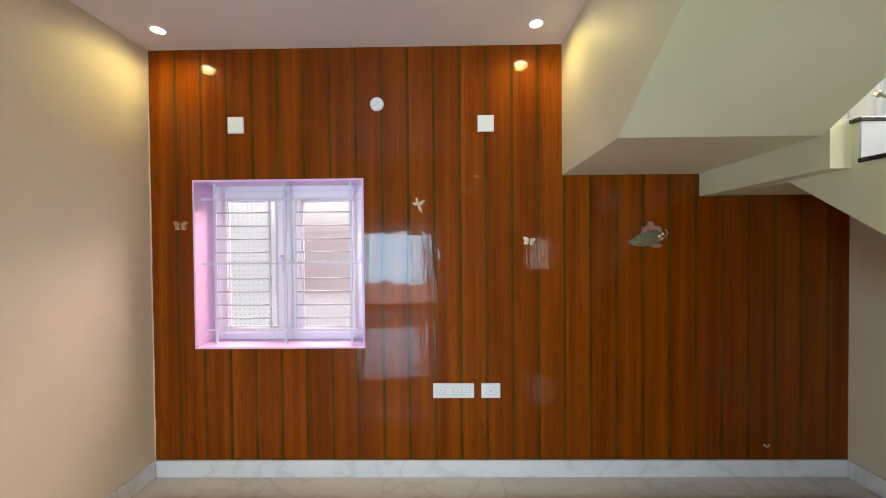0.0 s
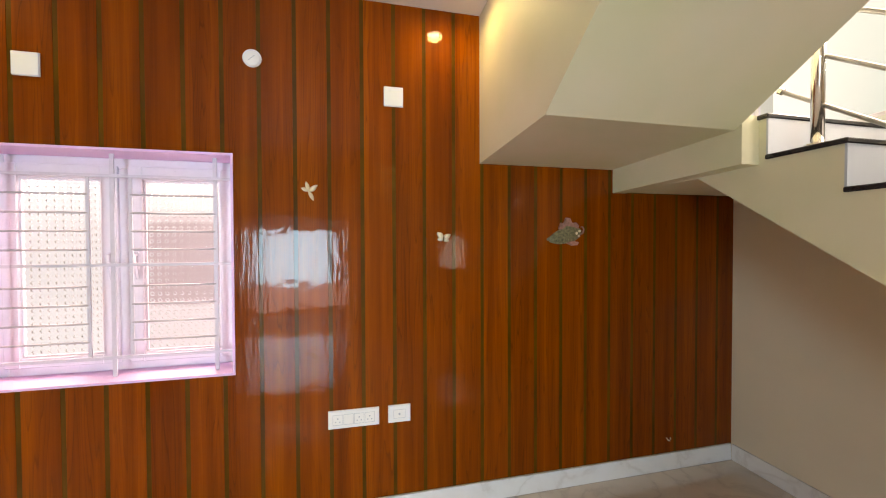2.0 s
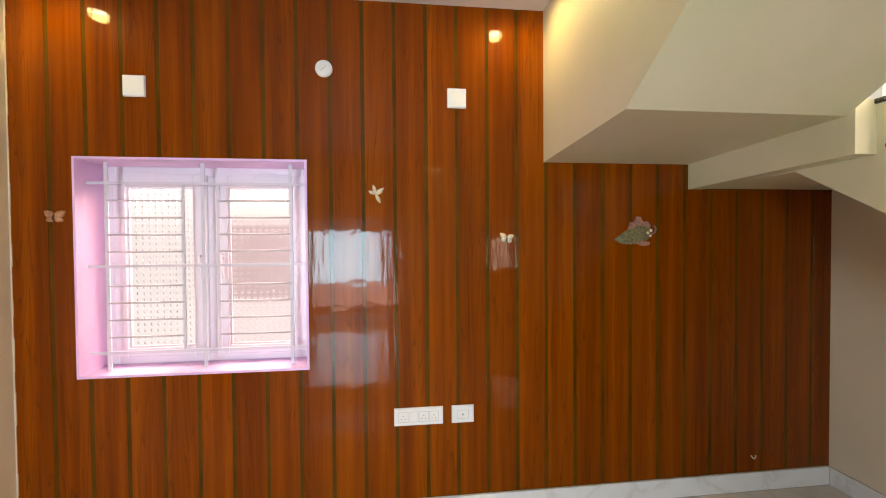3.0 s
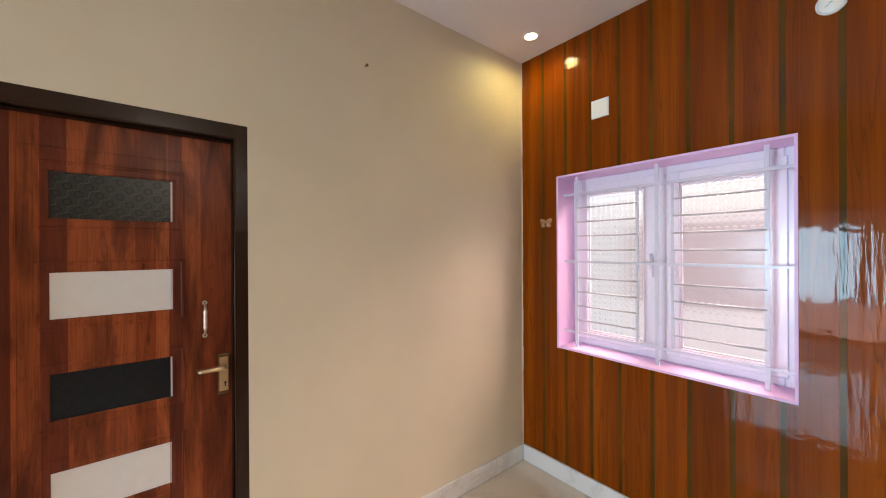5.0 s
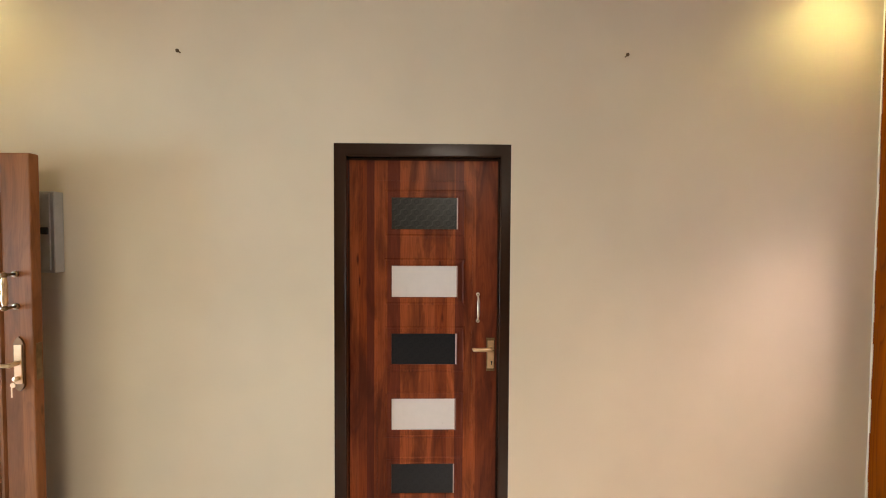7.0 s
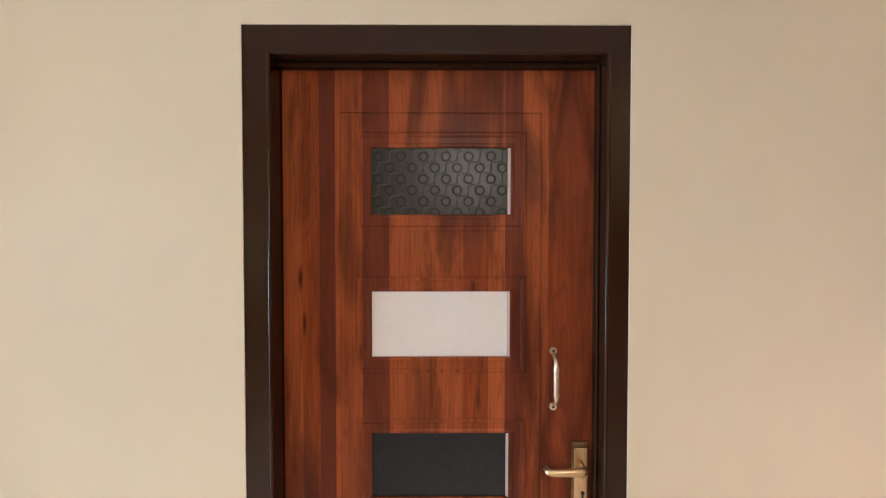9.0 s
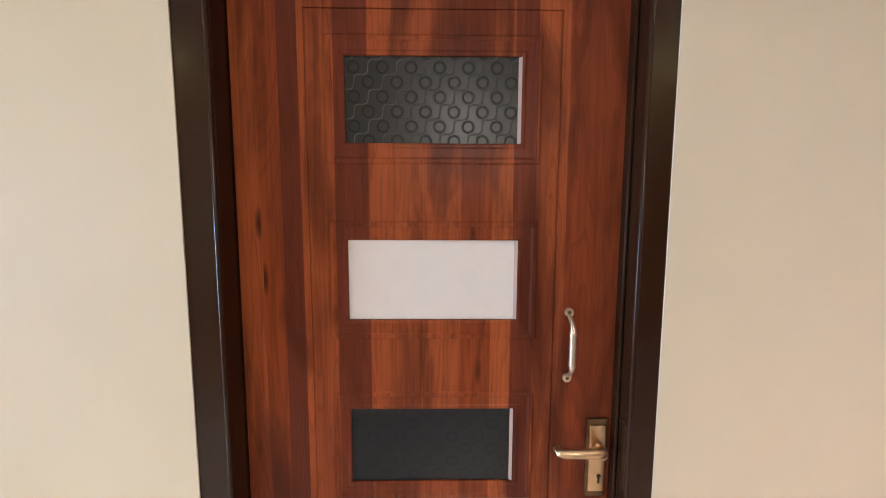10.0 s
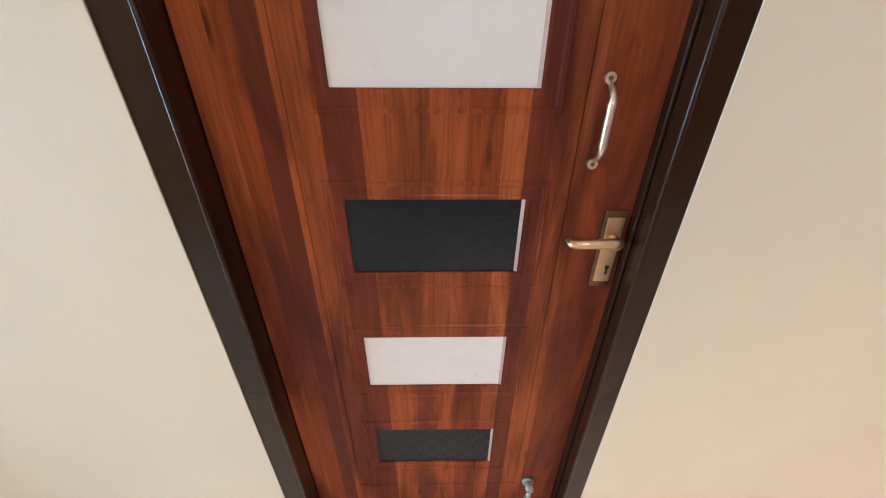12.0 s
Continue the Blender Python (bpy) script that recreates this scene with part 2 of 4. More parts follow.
PLATE_GREY = plain("grey_switch_line", (0.42, 0.45, 0.50), 0.4)
BRASS = plain("satin_brass", (0.74, 0.52, 0.32), 0.32, 1.0, 0.08)
BRONZE = plain("antique_brass", (0.20, 0.12, 0.06), 0.3, 0.9, 0.25)
CHAMPAGNE = plain("champagne_metal", (0.80, 0.68, 0.53), 0.36, 1.0, 0.06)
DARK = plain("black_plastic", (0.012, 0.012, 0.012), 0.4)
STEEL = plain("polished_steel", (0.74, 0.73, 0.69), 0.14, 1.0, 0.03)
SATIN = plain("satin_steel_tube", (0.42, 0.42, 0.40), 0.42, 0.8, 0.05)
DB_GREY = plain("grey_painted_steel", (0.44, 0.44, 0.42), 0.4, 0.2, 0.05)
GRANITE = plain("black_granite", (0.018, 0.016, 0.017), 0.16, 0, 0.5, 0, 160)
NAIL = plain("rusty_screw", (0.14, 0.09, 0.04), 0.5, 0.6, 0.2)
IVORY = plain("ivory_relief", (0.72, 0.60, 0.42), 0.4, 0, 0.15, 0.3, 60)
RUST_WING = plain("brown_relief", (0.42, 0.19, 0.09), 0.4, 0, 0.3, 0.3, 60)
FISH_GREEN = plain("mottled_green_relief", (0.17, 0.145, 0.072), 0.45, 0, 0.6, 0.2, 70)
FISH_PINK = plain("dusty_pink_relief", (0.33, 0.15, 0.115), 0.45, 0, 0.3, 0.2, 60)
CONCRETE = plaster("sunlit_concrete", (0.60, 0.60, 0.60), 0.12, 0.8)
COMPOUND = plaster("pinkish_brown_wall", (0.62, 0.44, 0.44), 0.08, 0.8)


def dark_glass(name, body, line, depth):
    """Smoked glass embossed with rings on a slanted grid and thin curved strokes between them."""
    m, n, l, b = material(name)
    sep = n.new("ShaderNodeSeparateXYZ")
    l.new(world_coords(n, l, (1, 1, 1)), sep.inputs[0])
    # slanted cell coordinates, 0.0385 m apart
    u = math_node(n, l, 'DIVIDE', math_node(n, l, 'ADD', sep.outputs[1], sep.outputs[2]), 0.0545)
    v = math_node(n, l, 'DIVIDE', math_node(n, l, 'SUBTRACT', sep.outputs[2], sep.outputs[1]), 0.0545)
    fu = math_node(n, l, 'SUBTRACT', math_node(n, l, 'FRACT', math_node(n, l, 'ADD', u, 50.0)), 0.5)
    fv = math_node(n, l, 'SUBTRACT', math_node(n, l, 'FRACT', math_node(n, l, 'ADD', v, 50.0)), 0.5)
    r = math_node(n, l, 'SQRT', math_node(n, l, 'ADD', math_node(n, l, 'MULTIPLY', fu, fu), math_node(n, l, 'MULTIPLY', fv, fv)))
    ringd = math_node(n, l, 'ABSOLUTE', math_node(n, l, 'SUBTRACT', r, 0.27))
    ring = ramp(n, l, ringd, [(0.0, (1, 1, 1)), (0.025, (1, 1, 1)), (0.060, (0, 0, 0))])
    # one wavy stroke between each two rows of rings
    wave = math_node(n, l, 'MULTIPLY', math_node(n, l, 'SINE', math_node(n, l, 'MULTIPLY', u, 6.283)), 0.15)
    fw = math_node(n, l, 'SUBTRACT', math_node(n, l, 'FRACT', math_node(n, l, 'ADD', v, 50.5)), 0.5)
    stroke = ramp(n, l, math_node(n, l, 'ABSOLUTE', math_node(n, l, 'SUBTRACT', fw, wave)), [(0.0, (1, 1, 1)), (0.05, (0, 0, 0))])
    base = mix(n, l, ring, body, tuple(c * (0.4 if line > 0.5 else 0.8) for c in body))
    swell = noise_tex(n, l, world_coords(n, l, (1, 1, 1)), 38, 2)
    # strokes carry their reflected gleam in the base colour
    base = mix(n, l, math_node(n, l, 'MULTIPLY', stroke, math_node(n, l, 'MULTIPLY', swell, line)), base, (0.14, 0.135, 0.12))
    l.new(base, b.inputs["Base Color"])
    b.inputs["Specular IOR Level"].default_value = 0.3
    l.new(math_node(n, l, 'ADD', 0.28, math_node(n, l, 'MULTIPLY', ring, 0.3)), b.inputs["Roughness"])
    bump(n, l, b, math_node(n, l, 'SUBTRACT', stroke, ring), depth, 0.002)
    return m


def dotted_glass():
    """Clear window glass pressed with a square grid of small round lenses."""
    m, n, l, b = material("dotted_pressed_glass")
    sep = n.new("ShaderNodeSeparateXYZ")
    l.new(world_coords(n, l, (1, 1, 1)), sep.inputs[0])
    fu = math_node(n, l, 'SUBTRACT', math_node(n, l, 'FRACT', math_node(n, l, 'DIVIDE', math_node(n, l, 'ADD', sep.outputs[0], 9.0), 0.036)), 0.5)
    fv = math_node(n, l, 'SUBTRACT', math_node(n, l, 'FRACT', math_node(n, l, 'DIVIDE', sep.outputs[2], 0.036)), 0.5)
    r = math_node(n, l, 'SQRT', math_node(n, l, 'ADD', math_node(n, l, 'MULTIPLY', fu, fu), math_node(n, l, 'MULTIPLY', fv, fv)))
    dot = ramp(n, l, r, [(0.18, (1, 1, 1)), (0.36, (0, 0, 0))])
    b.inputs["Base Color"].default_value = (0.97, 0.97, 0.98, 1)
    b.inputs["Transmission Weight"].default_value = 1.0
    b.inputs["Roughness"].default_value = 0.10
    b.inputs["IOR"].default_value = 1.2
    bump(n, l, b, dot, 0.9, 0.0105)
    return m


# one glass in two tones: reflected light painted into the top panel's colour
LIT_GLASS = dark_glass("smoked_glass_lit", (0.024, 0.0235, 0.020), 1.0, 0.24)
DIM_GLASS = dark_glass("smoked_glass_dim", (0.011, 0.012, 0.015), 0.05, 0.035)
DOTTED = dotted_glass()


def emitter(name, color, strength):
    m, n, l, b = material(name)
    b.inputs["Base Color"].default_value = (0.8, 0.8, 0.8, 1)
    b.inputs["Emission Color"].default_value = (*color, 1)
    b.inputs["Emission Strength"].default_value = strength
    return m


LED = emitter("lit_led_disc", (1.0, 0.86, 0.62), 40)


def backdrop_material():
    """The overexposed yard beyond the window, painted to glow: white sky above, a pale pink house wall with a tiled
    edge below.
    """
    m, n, l, b = material("glowing_yard_backdrop")
    sep = n.new("ShaderNodeSeparateXYZ")
    l.new(world_coords(n, l, (1, 1, 1)), sep.inputs[0])
    wob = noise_tex(n, l, world_coords(n, l, (2, 2, 2)), 1.0, 3)
    z = math_node(n, l, 'ADD', sep.outputs[2], math_node(n, l, 'MULTIPLY', wob, 0.10))
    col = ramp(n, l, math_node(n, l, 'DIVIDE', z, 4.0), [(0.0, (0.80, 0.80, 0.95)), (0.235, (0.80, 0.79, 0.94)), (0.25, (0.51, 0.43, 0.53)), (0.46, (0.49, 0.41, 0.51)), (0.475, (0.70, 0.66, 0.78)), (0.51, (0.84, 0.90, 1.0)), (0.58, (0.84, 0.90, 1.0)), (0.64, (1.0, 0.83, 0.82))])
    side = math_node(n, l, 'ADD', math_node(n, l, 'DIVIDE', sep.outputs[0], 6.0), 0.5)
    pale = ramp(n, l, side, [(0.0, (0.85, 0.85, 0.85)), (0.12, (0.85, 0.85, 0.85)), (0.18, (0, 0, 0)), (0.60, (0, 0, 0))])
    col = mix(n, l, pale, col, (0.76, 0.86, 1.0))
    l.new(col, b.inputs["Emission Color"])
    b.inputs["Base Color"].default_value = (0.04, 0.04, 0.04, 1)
    # out-of-view sky band added in pink, twenty times brighter, to light the room
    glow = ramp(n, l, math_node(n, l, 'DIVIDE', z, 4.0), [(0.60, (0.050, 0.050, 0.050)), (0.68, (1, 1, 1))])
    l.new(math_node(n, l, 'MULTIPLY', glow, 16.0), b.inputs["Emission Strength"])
    return m


# ---- builders ----


def finish(name, bm, mat, parent=None, label="", smooth=False):
    me = bpy.data.meshes.new(name)
    bmesh.ops.recalc_face_normals(bm, faces=bm.faces)
    bm.to_mesh(me)
    bm.free()
    if mat:
        me.materials.append(mat)
    if smooth:
        for p in me.polygons:
            p.use_smooth = True
    ob = new(name, me)
    if parent:
        ob.parent = parent
    if label:
        ob["label"] = label
    return ob


def part(name, bm, mat, parent, label="", smooth=False):
    return finish(name, bm, mat, parent, label, smooth)


def thing(name, label, category, group="", kind=""):
    return tagged(new(name), label, category, group, kind)


def add_box(bm, a, b, bevel=0.0, segments=2):
    r = bmesh.ops.create_cube(bm, size=1)
    for v in r["verts"]:
        v.co = Vector([(p + q) / 2 + c * (q - p) for p, q, c in zip(a, b, v.co)])
    if bevel:
        edges = list({e for v in r["verts"] for e in v.link_edges})
        bmesh.ops.bevel(bm, geom=edges, offset=bevel, segments=segments, affect='EDGES', profile=0.5)
    return bm


def box(a, b, bevel=0.0, segments=2):
    return add_box(bmesh.new(), a, b, bevel, segments)


def structure(name, bm, mat, label="", category=""):
    return tagged(finish(name, bm, mat), label, category, "", "structure")


def prism(bm, pts, axis, lo, hi):
    """Extrudes a polygon: axis 'x' takes (y, z) points, 'y' (x, z), 'z' (x, y)."""
    def co(p, h):
        return {"x": (h, p[0], p[1]), "y": (p[0], h, p[1]), "z": (p[0], p[1], h)}[axis]
    a = [bm.verts.new(co(p, lo)) for p in pts]
    b = [bm.verts.new(co(p, hi)) for p in pts]
    bm.faces.new(a)
    bm.faces.new(b[::-1])
    for i in range(len(pts)):
        j = (i + 1) % len(pts)
        bm.faces.new((a[i], a[j], b[j], b[i]))
    return bm


def cyl(bm, a, b, r, seg=16, r2=None):
    a, b = Vector(a), Vector(b)
    m = Matrix.Translation((a + b) / 2) @ (b - a).to_track_quat('Z', 'Y').to_matrix().to_4x4()
    bmesh.ops.create_cone(bm, cap_ends=True, segments=seg, radius1=r, radius2=r if r2 is None else r2, depth=(b - a).length, matrix=m)
    return bm


def tube(bm, pts, radii, seg=12, flat=(1, 1)):
    """A round or flattened tube along points."""
    rings = []
    for i, p in enumerate(pts):
        p = Vector(p)
        d = (Vector(pts[min(i + 1, len(pts) - 1)]) - Vector(pts[max(i - 1, 0)])).normalized()
        up = Vector((1, 0, 0)) if abs(d.x) < 0.9 else Vector((0, 0, 1))
        s = d.cross(up).normalized()
        u = s.cross(d).normalized()
        r = radii[i] if isinstance(radii, (list, tuple)) else radii
        rings.append([bm.verts.new(p + s * math.cos(k * 2 * math.pi / seg) * r * flat[0] + u * math.sin(k * 2 * math.pi / seg) * r * flat[1]) for k in range(seg)])
    for a, b in zip(rings, rings[1:]):
        for k in range(seg):
            bm.faces.new((a[k], a[(k + 1) % seg], b[(k + 1) % seg], b[k]))
    bm.faces.new(rings[0])
    bm.faces.new(rings[-1][::-1])
    return bm


def ring_x(bm, x0, y0, y1, z0, z1, width, height):
    """A rectangular moulding on a wall that faces +x: its outer rectangle, its width and how far it stands proud."""
    loops = []
    for inset, h in ((0, 0), (width * 0.3, height), (width * 0.7, height), (width, 0)):
        loops.append([bm.verts.new((x0 + h, y, z)) for y, z in ((y0 + inset, z0 + inset), (y1 - inset, z0 + inset), (y1 - inset, z1 - inset), (y0 + inset, z1 - inset))])
    for a, b in zip(loops, loops[1:]):
        for k in range(4):
            bm.faces.new((a[k], a[(k + 1) % 4], b[(k + 1) % 4], b[k]))
    return bm


# ---- setting: the room ----
W, E, N, S = -1.813, 2.95, 2.19, -2.65
CEIL, TOP = 2.952, 5.8
SX, LX0, SKIRT_Z = 1.020, 1.945, 0.118
WX0, WX1, WZ0, WZ1 = -1.503, -0.347, 0.907, 2.049

DY0, DY1, DZ = -0.508, 0.357, 2.10
bm = bmesh.new()
add_box(bm, (W - 0.2, S - 0.2, 0), (W, DY0, CEIL))
add_box(bm, (W - 0.2, DY1, 0), (W, N + 0.26, CEIL))
add_box(bm, (W - 0.2, DY0, DZ), (W, DY1, CEIL))
structure("wall_west", bm, CREAM, "cream painted plaster wall with the toilet door", "wall")

bm = bmesh.new()
YB = N + 0.012
add_box(bm, (W, YB, 0), (WX0 - 0.012, YB + 0.25, TOP))
add_box(bm, (WX1 + 0.012, YB, 0), (E + 0.2, YB + 0.25, TOP))
add_box(bm, (WX0 - 0.012, YB, 0), (WX1 + 0.012, YB + 0.25, WZ0 - 0.012))
add_box(bm, (WX0 - 0.012, YB, WZ1 + 0.012), (WX1 + 0.012, YB + 0.25, TOP))
wall_north = structure("wall_north", bm, WELL_WHITE, "wall clad in varnished vertical wooden boards", "wall")

# east wall with the stairwell window
SY0, SY1, SZ0, SZ1 = -0.06, 2.08, 2.24, 3.66
bm = bmesh.new()
add_box(bm, (E, S - 0.2, 1.92), (E + 0.2, SY0, TOP))
add_box(bm, (E, SY1, 1.92), (E + 0.2, YB, TOP))
add_box(bm, (E, SY0, 1.92), (E + 0.2, SY1, SZ0))
add_box(bm, (E, SY0, SZ1), (E + 0.2, SY1, TOP))
structure("stairwell_wall", bm, WELL_WHITE, "white painted stairwell wall with a window", "wall")
structure("wall_east", box((E, S - 0.2, 0), (E + 0.2, YB, 1.92)), CREAM, "cream painted wall under the stairs", "wall")

# south wall with the main doorway and a narrow window
MX0, MX1, MZ = -1.585, -0.04, 2.05
VX0, VX1, VZ0, VZ1 = 2.01, 2.19, 1.07, 1.73
bm = bmesh.new()
add_box(bm, (W, S - 0.2, 0), (MX0, S, CEIL))
add_box(bm, (MX0, S - 0.2, MZ), (MX1, S, CEIL))
add_box(bm, (MX1, S - 0.2, 0), (VX0, S, CEIL))
add_box(bm, (VX0, S - 0.2, 0), (VX1, S, VZ0))
add_box(bm, (VX0, S - 0.2, VZ1), (VX1, S, CEIL))
add_box(bm, (VX1, S - 0.2, 0), (E, S, CEIL))
structure("wall_south", bm, CREAM, "cream painted wall with the main doorway", "wall")

bm = bmesh.new()
add_box(bm, (W, S, CEIL), (SX, YB, 3.219))
add_box(bm, (SX, S, CEIL), (LX0, 0.10, 3.219))
add_box(bm, (LX0, S, CEIL), (E, -1.60, 3.219))
structure("ceiling", bm, CEILING, "smooth white painted ceiling", "ceiling")

bm = bmesh.new()
add_box(bm, (-1.9, S - 0.2, TOP), (E + 0.2, YB + 0.25, TOP + 0.15))
structure("roof_slab", bm, WELL_WHITE, "white roof slab over the stairwell", "roof")
bm = bmesh.new()
add_box(bm, (W, S - 0.2, 3.219), (E + 0.2, S, TOP))
structure("upper_wall_south", bm, WELL_WHITE, "white upper storey wall", "wall")
bm = bmesh.new()
add_box(bm, (W - 0.2, S - 0.2, CEIL), (W, YB + 0.25, TOP))
structure("upper_wall_west", bm, WELL_WHITE, "white upper storey wall", "wall")

bm = bmesh.new()
add_box(bm, (W - 0.2, S - 0.2, -0.12), (E + 0.2, YB + 0.25, -0.004))
floor = structure("floor", bm, GROUT, "polished beige marble-look tile floor", "floor")

# skirting
for nm, a, b in (("baseboard_north", (W + 0.012, N - 0.012, 0), (E - 0.012, YB, SKIRT_Z)),
                 ("baseboard_west", (W, DY1 + 0.002, 0), (W + 0.012, N - 0.012, SKIRT_Z)),
                 ("baseboard_west_south", (W, S, 0), (W + 0.012, DY0 - 0.002, SKIRT_Z)),
                 ("baseboard_east", (E - 0.012, -1.0, 0), (E, N - 0.012, SKIRT_Z))):
    structure(nm, box(a, b, 0.002, 1), SKIRT, "white marble skirting with grey veins", "skirting")

# olive backing seen in the joints of the boards
bm = bmesh.new()
for a, b in (((W, 0.1), (WX0 - 0.012, CEIL)), ((WX1 + 0.012, 0.1), (SX, CEIL)), ((SX, 0.1), (LX0, 2.068)), ((LX0, 0.1), (E, 1.92)),
             ((WX0 - 0.012, 0.1), (WX1 + 0.012, WZ0 - 0.012)), ((WX0 - 0.012, WZ1 + 0.012), (WX1 + 0.012, CEIL))):
    add_box(bm, (a[0], N + 0.0016, a[1]), (b[0], YB, b[1]))
part("joint_backing", bm, OLIVE, wall_north, "olive stained recessed joints")

# ragged paint line where the boards meet the plaster
bm = bmesh.new()
rng = random.Random(4)
zz = 0.1
while zz < CEIL - 0.001:
    z2 = min(zz + rng.uniform(0.05, 0.12), CEIL)
    add_box(bm, (W, N - 0.003, zz), (W + rng.uniform(0.004, 0.008), N + 0.001, z2))
    zz = z2
structure("trim", bm, CREAM, "ragged cream filler line in the corner", "trim")

# lilac lining of the window recess
LY = N + 0.20
bm = bmesh.new()
t = 0.012
add_box(bm, (WX0 - t, N - 0.005, WZ0 - t), (WX0, LY + 0.06, WZ1 + t))
add_box(bm, (WX1, N - 0.005, WZ0 - t), (WX1 + t, LY + 0.06, WZ1 + t))
add_box(bm, (WX0, N - 0.005, WZ0 - t), (WX1, LY + 0.06, WZ0))
add_box(bm, (WX0, N - 0.005, WZ1), (WX1, LY + 0.06, WZ1 + t))
structure("window_reveal", bm, LILAC, "lilac painted window recess in the wooden wall", "window recess")

# ---- staircase ----
RISE, GO = 0.17875, 0.262
LAND = 12 * RISE
Y12 = 1.33
stairs = tagged(new("staircase"), "cream concrete staircase with black granite treads", "staircase", "", "structure")
# lower flight: its side shows the sloping soffit
side = [(N + 0.012, LAND - 0.02), (Y12, LAND - 0.02)]
for k in range(11, 0, -1):
    y1 = Y12 - GO * (11 - k)
    side += [(y1, k * RISE - 0.02), (y1 - GO, k * RISE - 0.02)]
side += [(Y12 - GO * 11, 0.0), (1.655 - 1.92 / 0.69, 0.0), (1.655, 1.92), (N + 0.012, 1.92)]
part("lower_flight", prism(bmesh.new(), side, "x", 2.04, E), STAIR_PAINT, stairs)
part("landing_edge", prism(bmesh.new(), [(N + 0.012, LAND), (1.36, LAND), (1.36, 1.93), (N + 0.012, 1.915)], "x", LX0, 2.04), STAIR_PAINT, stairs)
up = [(N + 0.012, 2.068), (1.390, 2.086), (0.10, CEIL), (0.10, 3.199)]
for k in range(4, 0, -1):
    y0 = Y12 - 0.25 * k
    up += [(y0 - 0.0, LAND + RISE * (k + 2) - 0.02 if k < 4 else 3.199), (y0, LAND + RISE * (k + 1) - 0.02)]
up += [(Y12, LAND + RISE * 2 - 0.02), (Y12, LAND + RISE - 0.02), (N + 0.012, LAND + RISE - 0.02)]
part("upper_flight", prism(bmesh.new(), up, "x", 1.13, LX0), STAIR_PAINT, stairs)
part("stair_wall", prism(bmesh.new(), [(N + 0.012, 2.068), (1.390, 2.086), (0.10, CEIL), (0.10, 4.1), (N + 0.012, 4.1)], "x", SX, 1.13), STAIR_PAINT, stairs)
for k in range(1, 13):
    y1 = Y12 - GO * (11 - k)
    y0, y1 = (y1 - GO, y1) if k < 12 else (Y12, N + 0.012)
    part("tread", box((2.028, y0 - 0.014, k * RISE - 0.02), (E, y1 - 0.001, k * RISE), 0.004, 1), GRANITE, stairs, "black granite tread")
    yr = Y12 - GO * (12 - k)
    part("riser", box((2.04, yr - 0.008, (k - 1) * RISE), (E, yr, k * RISE - 0.02)), RISER_PAINT, stairs, "pale riser")

# steel rail on the open side of the lower flight
rail = thing("stair_railing", "polished steel stair railing with thin sloping tubes", "railing")


def rail_z(y, z0):
    return z0 + (y - 1.19) * 0.76


for y in (1.185, 0.40, -0.386, -1.17):
    k = min(11, 11 - int((1.33 - y) / GO))
    bm = cyl(bmesh.new(), (2.098, y, k * RISE), (2.098, y, rail_z(y, 2.86)), 0.021, 20)
    post = part("post", bm, STEEL, rail, "", True)
    part("base_collar", cyl(bmesh.new(), (2.098, y, k * RISE), (2.098, y, k * RISE + 0.012), 0.040, 20), STEEL, post)
for z0 in (2.142, 2.337, 2.53, 2.72):
    top = 1.325 if z0 < 2.2 else 1.50
    bm = cyl(bmesh.new(), (2.112, top, rail_z(top, z0)), (2.112, -1.30, rail_z(-1.30, z0)), 0.0085, 12)
    tube_ob = part("rail_tube", bm, SATIN, rail, "", True)
    part("end_cap", cyl(bmesh.new(), (2.112, top - 0.008, rail_z(top - 0.008, z0)), (2.112, top + 0.006, rail_z(top + 0.006, z0)), 0.013, 12), STEEL, tube_ob)
part("handrail", cyl(bmesh.new(), (2.085, 1.40, rail_z(1.40, 2.88)), (2.085, -1.30, rail_z(-1.30, 2.88)), 0.025, 16), STEEL, rail, "", True)

# stairwell window frame
win = tagged(new("window_2"), "white framed stairwell window", "window", "", "structure")
for a, b in (((E + 0.03, SY0, SZ0), (E + 0.05, SY0 + 0.03, SZ1)), ((E + 0.03, SY1 - 0.03, SZ0), (E + 0.05, SY1, SZ1)),
             ((E + 0.03, SY0 + 0.03, SZ0), (E + 0.05, SY1 - 0.03, SZ0 + 0.03)), ((E + 0.03, SY0 + 0.03, SZ1 - 0.03), (E + 0.05, SY1 - 0.03, SZ1))):
    part("window_frame", box(a, b, 0.003, 1), UPVC, win)



def stair_glow():
    """Painted glow for the stairwell's overexposed light: pale green low down, fading to white above."""
    m, n, l, b = material("stair_glow_gradient")
    sep = n.new("ShaderNodeSeparateXYZ")
    l.new(world_coords(n, l, (1, 1, 1)), sep.inputs[0])
    f = math_node(n, l, 'SUBTRACT', sep.outputs[2], math_node(n, l, 'MULTIPLY', sep.outputs[1], 0.55))
    l.new(ramp(n, l, math_node(n, l, 'DIVIDE', f, 4.0), [(0.32, (0.36, 0.50, 0.52)), (0.52, (0.46, 0.60, 0.61)), (0.76, (0.98, 1, 1))]), b.inputs["Emission Color"])
    b.inputs["Base Color"].default_value = (0.04, 0.04, 0.04, 1)
    b.inputs["Emission Strength"].default_value = 1.05
    return m


tagged(finish("backdrop_east", box((E + 0.9, -2.5, 1.6), (E + 0.95, 5.5, 6.5)), stair_glow()), "glowing backdrop in a painted pale to white gradient beyond the stairwell window", "backdrop", "", "structure")

